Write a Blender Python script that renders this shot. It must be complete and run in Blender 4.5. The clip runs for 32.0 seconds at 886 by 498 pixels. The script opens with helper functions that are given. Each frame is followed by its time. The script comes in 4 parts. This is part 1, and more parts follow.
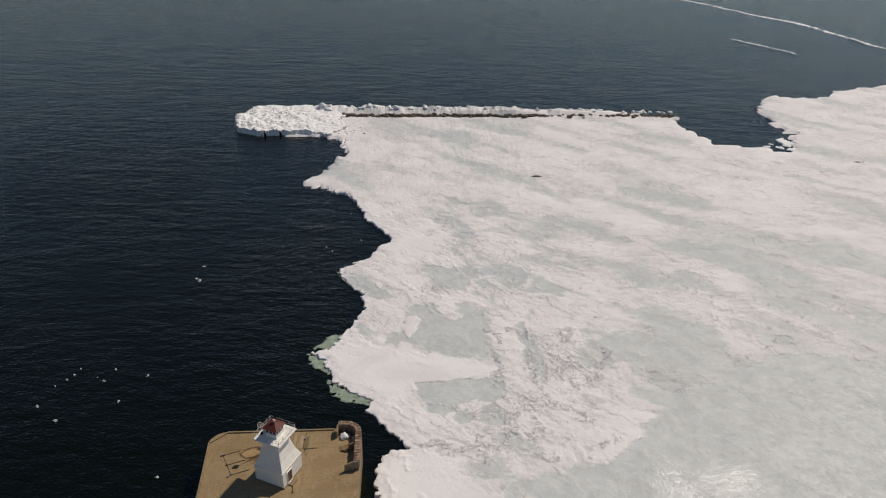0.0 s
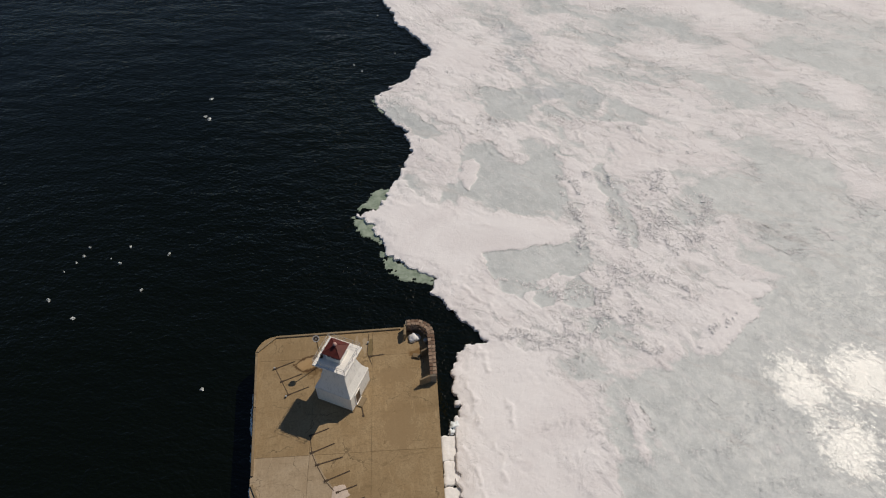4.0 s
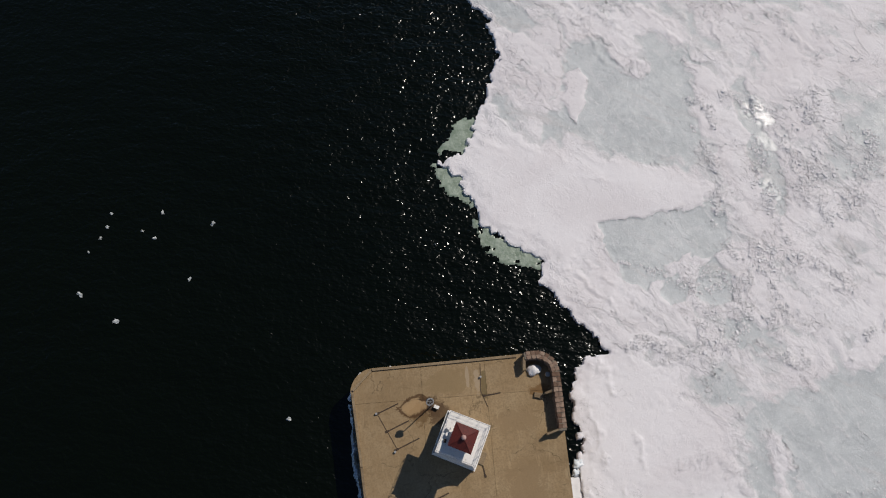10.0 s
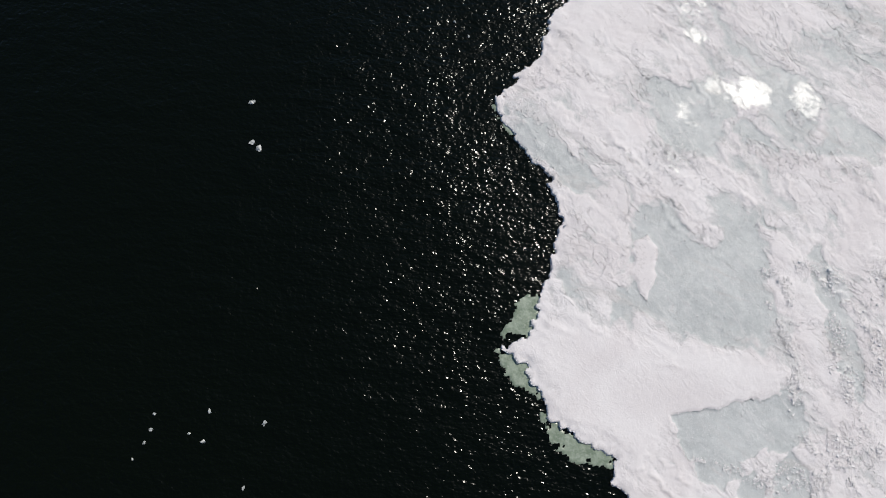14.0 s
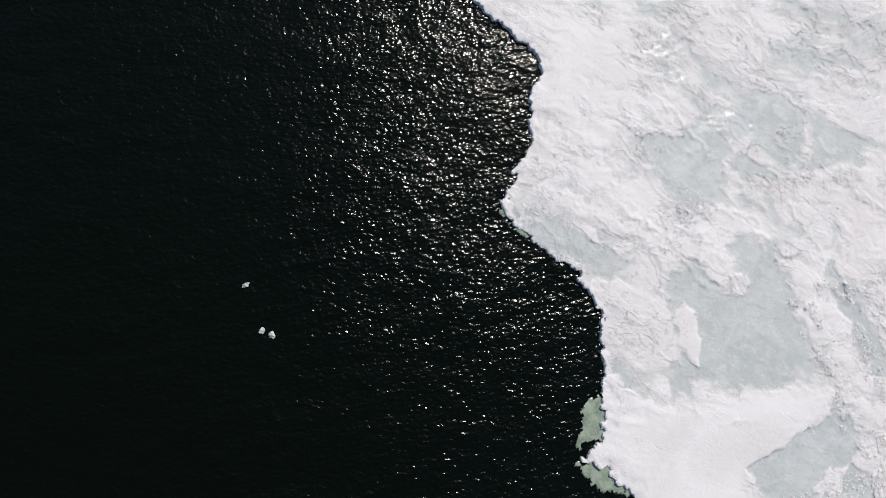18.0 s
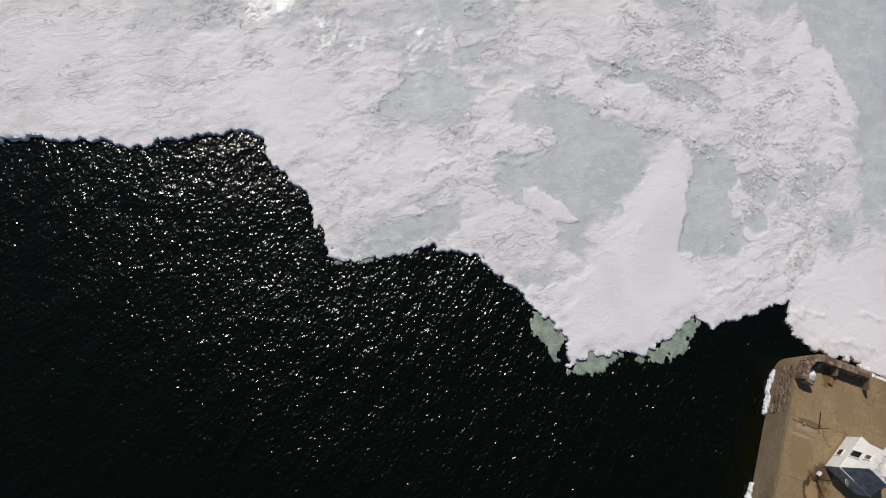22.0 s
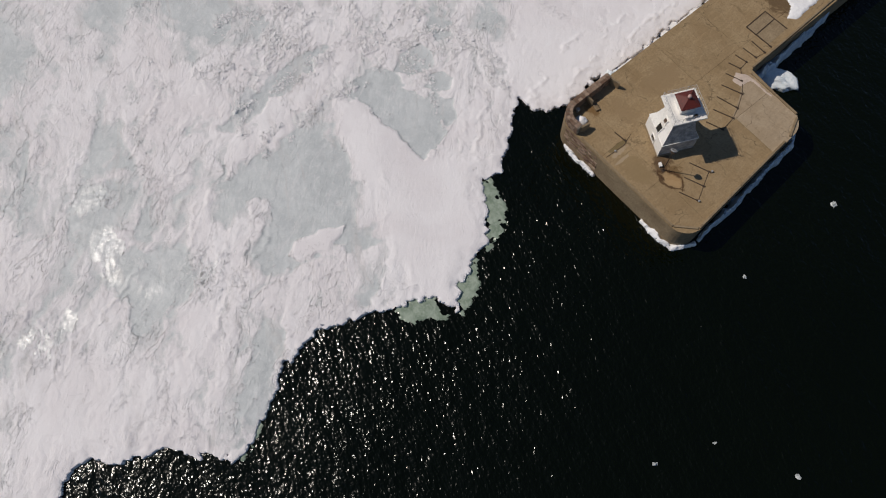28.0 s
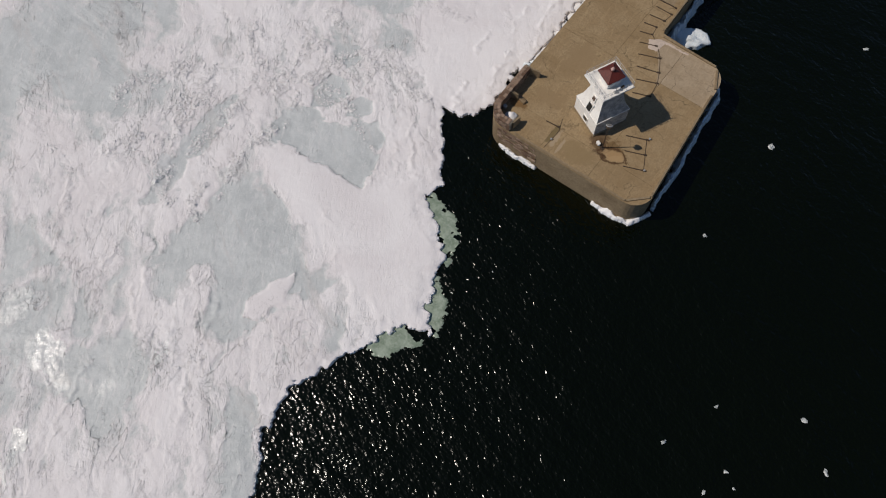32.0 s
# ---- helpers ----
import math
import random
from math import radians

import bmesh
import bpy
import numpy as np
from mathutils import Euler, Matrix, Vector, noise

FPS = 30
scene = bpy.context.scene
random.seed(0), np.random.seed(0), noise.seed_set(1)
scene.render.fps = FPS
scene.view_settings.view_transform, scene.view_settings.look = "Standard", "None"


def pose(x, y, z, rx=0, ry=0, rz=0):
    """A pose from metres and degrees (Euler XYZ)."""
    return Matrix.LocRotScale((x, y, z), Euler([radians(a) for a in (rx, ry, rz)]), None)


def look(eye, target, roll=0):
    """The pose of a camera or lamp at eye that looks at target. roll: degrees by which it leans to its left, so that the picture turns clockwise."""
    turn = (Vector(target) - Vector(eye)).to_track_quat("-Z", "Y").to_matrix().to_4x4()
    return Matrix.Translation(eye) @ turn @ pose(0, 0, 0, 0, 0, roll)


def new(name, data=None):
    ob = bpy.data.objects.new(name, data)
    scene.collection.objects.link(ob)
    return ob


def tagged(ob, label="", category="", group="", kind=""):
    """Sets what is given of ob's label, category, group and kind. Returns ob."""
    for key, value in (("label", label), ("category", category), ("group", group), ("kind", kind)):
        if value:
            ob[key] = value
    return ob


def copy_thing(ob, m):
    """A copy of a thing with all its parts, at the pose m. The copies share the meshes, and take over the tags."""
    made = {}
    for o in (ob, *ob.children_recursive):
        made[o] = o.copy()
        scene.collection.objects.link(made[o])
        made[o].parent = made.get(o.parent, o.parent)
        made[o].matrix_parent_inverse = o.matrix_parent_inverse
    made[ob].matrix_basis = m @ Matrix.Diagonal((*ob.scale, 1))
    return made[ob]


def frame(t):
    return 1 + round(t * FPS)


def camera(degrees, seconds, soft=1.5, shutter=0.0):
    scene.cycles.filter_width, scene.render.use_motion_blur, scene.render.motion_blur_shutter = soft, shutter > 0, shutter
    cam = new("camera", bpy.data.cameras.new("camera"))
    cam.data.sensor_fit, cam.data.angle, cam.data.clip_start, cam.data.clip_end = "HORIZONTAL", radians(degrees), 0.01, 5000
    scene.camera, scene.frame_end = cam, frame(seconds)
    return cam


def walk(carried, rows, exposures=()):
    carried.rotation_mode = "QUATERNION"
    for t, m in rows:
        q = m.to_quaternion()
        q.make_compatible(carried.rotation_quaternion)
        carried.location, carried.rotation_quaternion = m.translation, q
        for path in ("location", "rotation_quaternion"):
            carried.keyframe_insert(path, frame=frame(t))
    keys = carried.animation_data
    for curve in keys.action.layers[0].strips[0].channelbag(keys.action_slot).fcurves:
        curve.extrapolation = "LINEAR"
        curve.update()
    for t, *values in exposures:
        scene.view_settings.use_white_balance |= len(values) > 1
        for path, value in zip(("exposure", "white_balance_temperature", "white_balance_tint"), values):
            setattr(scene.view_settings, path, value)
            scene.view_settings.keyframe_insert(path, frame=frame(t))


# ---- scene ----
# >>> path
LENS = 64.652
PATH = [
    (0.0, 26.80, -80.46, 77.31, 62.322, -1.289, -2.765),
    (0.5, 24.82, -77.28, 78.13, 59.559, -1.348, -3.261),
    (1.0, 23.07, -74.20, 78.34, 57.043, -1.475, -3.506),
    (1.5, 21.48, -70.93, 77.96, 54.709, -1.634, -3.657),
    (2.0, 20.13, -67.53, 77.16, 52.485, -1.634, -3.802),
    (2.5, 18.99, -63.81, 76.87, 49.920, -1.522, -3.844),
    (3.0, 19.17, -60.14, 76.50, 47.248, -0.628, -3.660),
    (3.5, 19.18, -56.26, 76.69, 44.964, 0.086, -3.501),
    (5.5, 16.60, -43.59, 75.86, 35.131, 1.475, -3.715),
    (6.0, 14.95, -40.34, 75.95, 32.555, 1.046, -3.907),
    (6.5, 14.20, -35.90, 76.44, 29.018, 0.998, -3.842),
    (7.0, 13.38, -32.26, 76.99, 25.979, 1.053, -3.902),
    (7.5, 12.39, -28.87, 77.42, 23.175, 1.011, -4.078),
    (8.0, 11.09, -25.27, 77.94, 20.205, 0.640, -4.014),
    (8.5, 9.61, -20.95, 78.48, 18.266, 0.121, -4.150),
    (9.0, 8.21, -16.26, 78.85, 17.195, -0.423, -4.335),
    (9.5, 7.51, -13.54, 79.32, 17.427, -0.434, -4.421),
    (10.0, 6.38, -10.78, 79.90, 17.495, -0.703, -4.395),
    (10.5, 5.43, -7.30, 80.39, 17.073, -0.937, -4.334),
    (11.0, 4.86, -3.77, 81.09, 16.605, -0.895, -4.280),
    (11.5, 4.30, -0.12, 81.91, 16.073, -0.778, -4.363),
    (12.0, 3.52, 3.88, 82.51, 15.222, -0.888, -4.301),
    (12.5, 2.46, 7.82, 82.68, 14.458, -1.195, -4.342),
    (13.0, 1.28, 11.70, 82.12, 14.015, -1.536, -4.734),
    (13.5, 0.11, 15.69, 81.75, 13.507, -1.902, -4.966),
    (14.0, -1.26, 20.11, 82.09, 12.441, -2.372, -5.200),
    (14.5, -2.75, 25.11, 82.44, 11.106, -2.814, -5.863),
    (15.0, -4.19, 30.34, 82.42, 9.599, -3.521, -6.057),
    (15.5, -5.62, 35.54, 82.19, 8.110, -4.206, -6.203),
    (17.5, -12.22, 51.80, 79.20, 3.337, -7.919, -10.705),
    (18.0, -12.43, 52.29, 79.14, 5.536, -10.173, -22.206),
    (18.5, -10.66, 52.27, 79.25, 7.717, -10.638, -34.620),
    (19.0, -8.39, 52.64, 80.46, 8.288, -10.187, -42.535),
    (19.5, -6.78, 52.64, 81.22, 8.657, -9.854, -48.229),
    (20.0, -5.89, 52.25, 82.05, 9.133, -9.582, -52.482),
    (20.5, -5.25, 50.96, 82.42, 10.146, -8.960, -56.703),
    (21.0, -5.01, 49.62, 82.66, 11.390, -8.376, -61.219),
    (21.5, -4.98, 48.61, 82.49, 12.693, -7.953, -65.999),
    (22.0, -4.81, 47.74, 82.18, 13.813, -7.412, -70.934),
    (22.5, -4.44, 47.12, 82.46, 14.497, -6.884, -75.798),
    (23.0, -4.15, 46.82, 83.73, 14.712, -6.574, -80.221),
    (23.5, -4.17, 45.17, 83.08, 15.683, -5.421, -84.610),
    (24.0, -4.77, 43.63, 82.94, 16.712, -4.376, -89.241),
    (24.5, -5.49, 42.47, 83.06, 17.550, -3.362, -94.077),
    (25.0, -6.25, 41.49, 83.09, 18.332, -2.398, -99.154),
    (25.5, -7.43, 40.89, 83.65, 19.229, -1.647, -104.566),
    (27.5, -7.86, 37.61, 82.75, 19.459, 1.914, -124.914),
    (28.0, -7.80, 36.85, 83.24, 19.047, 2.630, -128.822),
    (28.5, -7.05, 36.42, 84.65, 18.235, 2.872, -132.247),
    (29.0, -6.46, 36.27, 84.77, 17.942, 2.878, -135.370),
    (29.5, -5.98, 36.63, 82.30, 18.737, 2.522, -138.263),
    (30.0, -6.20, 36.95, 81.08, 19.340, 2.398, -140.342),
    (30.5, -6.71, 37.00, 80.78, 19.753, 2.906, -142.491),
    (31.0, -7.02, 37.05, 80.75, 19.995, 3.104, -142.555),
    (31.5, -7.03, 37.26, 80.60, 20.318, 3.057, -142.302),
    (32.0, -6.60, 37.63, 80.07, 20.651, 2.759, -142.069),
]
# <<< path
cam = camera(LENS, 32.0, 1.1)
walk(cam, [(t, pose(x, y, z, a, b, c)) for t, x, y, z, a, b, c in PATH],
     [(0, 0.19, 7450, 10), (6.2, 0.19, 7400, 10), (6.9, 0.18, 7000, 11), (9, 0.18, 6900, 11), (13, 0.17, 6750, 10), (13.4, 0.38, 6800, 9), (13.9, 0.41, 6800, 9), (15, 0.45, 6800, 9), (16.5, 0.55, 6800, 9), (18, 0.55, 6750, 8), (19, 0.46, 6750, 8), (20, 0.42, 6750, 8), (21, 0.26, 6800, 9), (25, 0.22, 6800, 11), (28, 0.16, 6950, 11), (32, 0.16, 6950, 11)])

# ---- light ----
SUN_AZ, SUN_EL = 52.0, 50.3          # degrees clockwise from +y, and above the horizon
world = bpy.data.worlds.new("world")
scene.world = world
world.use_nodes = True
_nt = world.node_tree
_sky = _nt.nodes.new("ShaderNodeTexSky")
_sky.sky_type, _sky.sun_disc = "NISHITA", False
_sky.sun_elevation, _sky.sun_rotation = radians(SUN_EL), radians(SUN_AZ)
_sky.air_density, _sky.dust_density, _sky.ozone_density = 0.8, 0.05, 3.8
_nt.links.new(_sky.outputs[0], _nt.nodes["Background"].inputs[0])
_nt.nodes["Background"].inputs[1].default_value = 0.056
_d = Vector((math.sin(radians(SUN_AZ)) * math.cos(radians(SUN_EL)), math.cos(radians(SUN_AZ)) * math.cos(radians(SUN_EL)), math.sin(radians(SUN_EL))))
sun = new("sun", bpy.data.lights.new("sun", "SUN"))
sun.data.energy, sun.data.angle, sun.data.color = 2.5, radians(0.53), (1.0, 0.955, 0.90)
sun.matrix_world = look(_d * 300, (0, 0, 0))


# ---- materials ----
class Mat:
    """A small builder of node materials."""

    def __init__(self, name, rough=0.7, metal=0.0, spec=0.5):
        self.m = bpy.data.materials.new(name)
        self.m.use_nodes = True
        self.t = self.m.node_tree
        self.b = self.t.nodes["Principled BSDF"]
        self.b.inputs["Roughness"].default_value = rough
        self.b.inputs["Metallic"].default_value = metal
        self.b.inputs["Specular IOR Level"].default_value = spec
        self.co = self.node("ShaderNodeTexCoord").outputs["Object"]

    def node(self, kind):
        return self.t.nodes.new(kind)

    def put(self, sock, v):
        if hasattr(v, "is_output"):
            self.t.links.new(v, sock)
        elif isinstance(v, (tuple, list)) and len(v) == 3 and sock.type == "RGBA":
            sock.default_value = (*v, 1)
        else:
            sock.default_value = v

    def noise(self, scale, detail=4, rough=0.55, warp=0.0, stretch=None, turn=0.0):
        n = self.node("ShaderNodeTexNoise")
        n.inputs["Scale"].default_value, n.inputs["Detail"].default_value = scale, detail
        n.inputs["Roughness"].default_value, n.inputs["Distortion"].default_value = rough, warp
        co = self.co
        if stretch:
            mp = self.node("ShaderNodeMapping")
            mp.vector_type = "TEXTURE"
            mp.inputs["Scale"].default_value, mp.inputs["Rotation"].default_value = stretch, (0, 0, radians(turn))
            self.t.links.new(co, mp.inputs[0])
            co = mp.outputs[0]
        self.t.links.new(co, n.inputs["Vector"])
        return n.outputs[0]

    def cells(self, scale, feature="F1", out=0, rnd=1.0, warp=0.0):
        n = self.node("ShaderNodeTexVoronoi")
        n.feature = feature
        n.inputs["Scale"].default_value, n.inputs["Randomness"].default_value = scale, rnd
        co = self.co
        if warp:
            w, add, mul = self.node("ShaderNodeTexNoise"), self.node("ShaderNodeVectorMath"), self.node("ShaderNodeVectorMath")
            w.inputs["Scale"].default_value, w.inputs["Detail"].default_value = 0.6, 6
            mul.operation = "SCALE"
            mul.inputs["Scale"].default_value = warp
            self.t.links.new(co, w.inputs["Vector"])
            self.t.links.new(w.outputs["Color"], mul.inputs[0])
            self.t.links.new(co, add.inputs[0])
            self.t.links.new(mul.outputs[0], add.inputs[1])
            co = add.outputs[0]
        self.t.links.new(co, n.inputs["Vector"])
        return n.outputs[out]

    def attr(self, name):
        n = self.node("ShaderNodeAttribute")
        n.attribute_name = name
        return n.outputs["Fac"]

    def rand(self):
        return self.node("ShaderNodeObjectInfo").outputs["Random"]

    def step(self, v, lo, hi, a=0.0, b=1.0):
        n = self.node("ShaderNodeMapRange")
        n.interpolation_type = "SMOOTHSTEP"
        for k, x in enumerate((v, lo, hi, a, b)):
            self.put(n.inputs[k], x)
        return n.outputs[0]

    def math(self, op, a, b=0.0):
        n = self.node("ShaderNodeMath")
        n.operation = op
        self.put(n.inputs[0], a)
        self.put(n.inputs[1], b)
        return n.outputs[0]

    def mix(self, f, a, b):
        n = self.node("ShaderNodeMix")
        n.data_type = "RGBA"
        self.put(n.inputs[0], f)
        self.put(n.inputs[6], a)
        self.put(n.inputs[7], b)
        return n.outputs[2]

    def color(self, v):
        self.put(self.b.inputs["Base Color"], v)
        return self

    def rough(self, v):
        self.put(self.b.inputs["Roughness"], v)
        return self

    def bump(self, h, dist, strength=1.0, after=None):
        n = self.node("ShaderNodeBump")
        n.inputs["Distance"].default_value, n.inputs["Strength"].default_value = dist, strength
        self.put(n.inputs["Height"], h)
        if after is not None:
            self.t.links.new(after, n.inputs["Normal"])
        self.t.links.new(n.outputs[0], self.b.inputs["Normal"])
        return n.outputs[0]


def simple(name, col, rough=0.6, metal=0.0, grain=6.0, vary=0.25, dist=0.01, dark=None):
    """A paint, metal or stone with two scales of variation."""
    m = Mat(name, rough, metal)
    n1, n2 = m.noise(grain, 5), m.noise(grain * 0.17, 3)
    lo = dark or tuple(c * (1 - vary) for c in col)
    c = m.mix(m.step(n1, 0.3, 0.7), lo, col)
    c = m.mix(m.step(n2, 0.35, 0.7, 0.0, 0.45), c, tuple(min(1, x * (1 + vary * 0.6)) for x in col))
    m.color(c)
    m.bump(n1, dist)
    return m.m


def make_water():
    m = Mat("lake_water", 0.16, 0.0, 0.52)
    m.b.inputs["IOR"].default_value = 1.333
    m.color(m.mix(m.noise(0.02, 2), (0.0012, 0.0021, 0.0), (0.0018, 0.0029, 0.0001)))
    a = m.noise(0.56, 2, 0.5, 0.3, (1.6, 1.0, 1.0), -4)
    b = m.noise(2.2, 1, 0.5, 0.3, (1.4, 1.0, 1.0), -12)
    w = m.noise(0.20, 2, 0.5, 0.4, (2.8, 1.0, 1.0), -4)
    calm = m.step(m.noise(0.03, 2), 0.3, 0.65, 0.7, 1.0)
    # the breeze ruffles the water off the ice rim; beyond it the lake lies calmer
    sep = m.node("ShaderNodeSeparateXYZ")
    m.t.links.new(m.co, sep.inputs[0])
    dx = m.math("DIVIDE", m.math("SUBTRACT", sep.outputs[0], 12.0), 29.0)
    dy = m.math("DIVIDE", m.math("SUBTRACT", sep.outputs[1], 42.0), 47.0)
    r = m.math("SQRT", m.math("ADD", m.math("MULTIPLY", dx, dx), m.math("MULTIPLY", dy, dy)))
    r = m.math("ADD", r, m.math("MULTIPLY", m.math("SUBTRACT", m.noise(0.06, 3), 0.5), 0.5))
    calm = m.math("MULTIPLY", calm, m.step(r, 0.70, 1.15, 1.07, 0.73))
    h = m.math("ADD", m.math("MULTIPLY", a, 0.40), m.math("MULTIPLY", b, 0.205))
    h = m.math("ADD", h, m.math("MULTIPLY", w, 0.6))
    m.bump(m.math("MULTIPLY", h, calm), 0.9)
    return m.m


def make_ice():
    """Packed snow, thin snow and bare grey-blue ice, with chips of rubble and melt water."""
    m = Mat("snow_and_lake_ice", 0.7)
    bare, rub = m.attr("bare"), m.attr("rubble")
    warm = m.noise(0.10, 4, 0.6, 0.6)
    curd = m.noise(0.7, 9, 0.72, 0.9)
    lace = m.noise(1.9, 8, 0.75, 1.2, (1.5, 0.75, 1.0), -60)
    fine = m.noise(5.0, 6, 0.7)
    wide = m.noise(0.27, 4, 0.6, 1.0, (1.6, 0.8, 1.0), -50)
    pot = m.math("ADD", bare, m.math("MULTIPLY", m.math("SUBTRACT", curd, 0.5), 0.5))
    pot = m.math("ADD", pot, m.math("MULTIPLY", m.math("SUBTRACT", wide, 0.5), 0.25))
    pot = m.math("ADD", pot, m.math("MULTIPLY", m.math("SUBTRACT", lace, 0.5), 0.6))
    thin, clear = m.step(pot, 0.27, 0.42), m.step(pot, 0.46, 0.64)
    melt = m.step(m.math("ADD", m.attr("wet"), m.math("MULTIPLY", m.math("SUBTRACT", m.noise(1.5, 8, 0.78, 1.0, (1.7, 0.75, 1.0), -45), 0.5), 3.2)), 0.48, 0.58)
    clear = m.math("MAXIMUM", clear, m.math("MULTIPLY", melt, 0.7))
    rough_top = m.math("SUBTRACT", 1.0, m.math("MULTIPLY", clear, 0.80))
    packed = m.step(bare, -0.20, 0.22, 0.16, 1.0)
    snow = m.mix(m.step(warm, 0.3, 0.7), (0.755, 0.718, 0.724), (0.83, 0.805, 0.810))
    snow = m.mix(m.math("MULTIPLY", packed, m.step(fine, 0.50, 0.72, 0.0, 0.22)), snow, (0.60, 0.57, 0.565))
    veil = m.mix(m.step(lace, 0.38, 0.62), (0.635, 0.635, 0.635), (0.71, 0.693, 0.694))
    ice = m.mix(m.step(m.noise(0.25, 6, 0.68, 0.8), 0.35, 0.65), (0.485, 0.512, 0.516), (0.580, 0.604, 0.606))
    ice = m.mix(m.step(m.noise(0.9, 8, 0.72, 1.0, (2.2, 0.8, 1.0), -62), 0.52, 0.64, 0.0, 0.55), ice, (0.68, 0.675, 0.676))
    ice = m.mix(m.step(m.noise(5.0, 6, 0.78, 1.0), 0.55, 0.64, 0.0, 0.6), ice, (0.75, 0.745, 0.745))
    c = m.mix(thin, snow, veil)
    c = m.mix(clear, c, ice)
    dirt = m.noise(0.22, 8, 0.70, 0.8, (2.6, 0.7, 1.0), -25)
    c = m.mix(m.math("MULTIPLY", packed, m.step(dirt, 0.53, 0.66, 0.0, 0.40)), c, (0.53, 0.50, 0.485))
    crack = m.step(m.math("ABSOLUTE", m.math("SUBTRACT", m.noise(0.22, 7, 0.62, 0.6, (1.7, 1.0, 1.0), -45), 0.5)), 0.006, 0.001)
    chips = m.cells(3.4, "F1", 1)
    sep = m.node("ShaderNodeSeparateColor")
    m.t.links.new(chips, sep.inputs[0])
    seam = m.step(m.cells(3.4, "DISTANCE_TO_EDGE"), 0.07, 0.01)
    # dirty ice specks, plus shade between the rubble chips put into the colour
    grit_shade = m.math("MULTIPLY", m.step(m.noise(2.2, 7, 0.8, 1.5, (1.4, 0.8, 1.0), -45), 0.59, 0.68), m.math("ADD", 0.03, m.math("MULTIPLY", rub, 0.12)))
    grit_shade = m.math("MAXIMUM", grit_shade, m.math("MULTIPLY", m.math("MULTIPLY", rub, seam), 0.22))
    grit_shade = m.math("MAXIMUM", grit_shade, m.math("MULTIPLY", crack, m.step(m.noise(0.12, 3), 0.52, 0.62, 0.0, 0.4)))
    c = m.mix(grit_shade, c, (0.36, 0.345, 0.34))
    m.color(c)
    wet = m.step(m.noise(1.0, 7, 0.75, 0.7), 0.40, 0.58)
    pool = m.step(m.noise(0.10, 5, 0.65, 0.5), 0.44, 0.58)
    dull = m.math("MULTIPLY", m.math("MULTIPLY", clear, wet), m.math("ADD", 0.20, m.math("MULTIPLY", pool, 0.08)))
    dry = m.math("SUBTRACT", 0.72, dull)
    m.rough(m.math("SUBTRACT", dry, m.math("MULTIPLY", melt, m.math("SUBTRACT", dry, m.step(m.attr("wet"), 0.86, 1.1, 0.33, 0.19)))))
    m.put(m.b.inputs["Specular IOR Level"], m.math("ADD", 0.5, m.math("MULTIPLY", melt, 0.28)))
    top = m.math("MULTIPLY", m.math("MULTIPLY", rough_top, packed), m.math("SUBTRACT", 1.0, m.math("MULTIPLY", melt, 0.92)))
    n0 = m.bump(m.math("MULTIPLY", m.math("SUBTRACT", m.noise(0.45, 4, 0.6, 0.9, (1.4, 0.8, 1.0), -55), 0.5), top), 0.08)
    n1 = m.bump(m.math("MULTIPLY", m.math("SUBTRACT", m.noise(1.3, 8, 0.72, 0.9, (1.8, 0.8, 1.0), -55), 0.5), top), 0.10, 1.0, n0)
    n2 = m.bump(m.math("MULTIPLY", m.math("SUBTRACT", fine, 0.5), top), 0.028, 1.0, n1)
    n3 = m.bump(m.math("MULTIPLY", sep.outputs[0], rub), 0.16, 1.0, n2)
    n3 = m.bump(m.math("MULTIPLY", m.math("SUBTRACT", m.noise(4.0, 2, 0.6), 0.5), melt), 0.014, 1.0, n3)
    # thin pressed ridges and flakes, gathered in places
    fold = m.math("ABSOLUTE", m.math("SUBTRACT", m.noise(0.28, 7, 0.62, 0.6, (2.4, 1.0, 1.0), -62), 0.5))
    fold = m.math("MULTIPLY", m.step(fold, 0.012, 0.0), m.step(m.noise(0.11, 4, 0.6), 0.46, 0.58))
    flake = m.step(m.noise(0.85, 6, 0.62, 0.8, (1.9, 0.8, 1.0), -50), 0.49, 0.515)
    flake = m.math("MULTIPLY", flake, m.step(m.noise(0.19, 5, 0.66, 0.6, (1.6, 0.8, 1.0), -45), 0.50, 0.60))
    n4 = m.bump(m.math("MULTIPLY", fold, top), 0.05, 1.0, n3)
    n4 = m.bump(m.math("MULTIPLY", flake, top), 0.06, 1.0, n4)
    m.bump(pot, -0.075, 1.0, n4)
    return m.m


def make_green():
    m = Mat("green_submerged_ice", 0.28)
    c = m.mix(m.step(m.noise(0.9, 5, 0.65, 0.5), 0.35, 0.68), (0.19, 0.245, 0.18), (0.34, 0.40, 0.32))
    m.color(m.mix(m.math("MULTIPLY", m.step(m.noise(3.5, 4), 0.5, 0.75), 0.5), c, (0.44, 0.48, 0.42)))
    m.bump(m.noise(2.5, 4), 0.05)
    return m.m


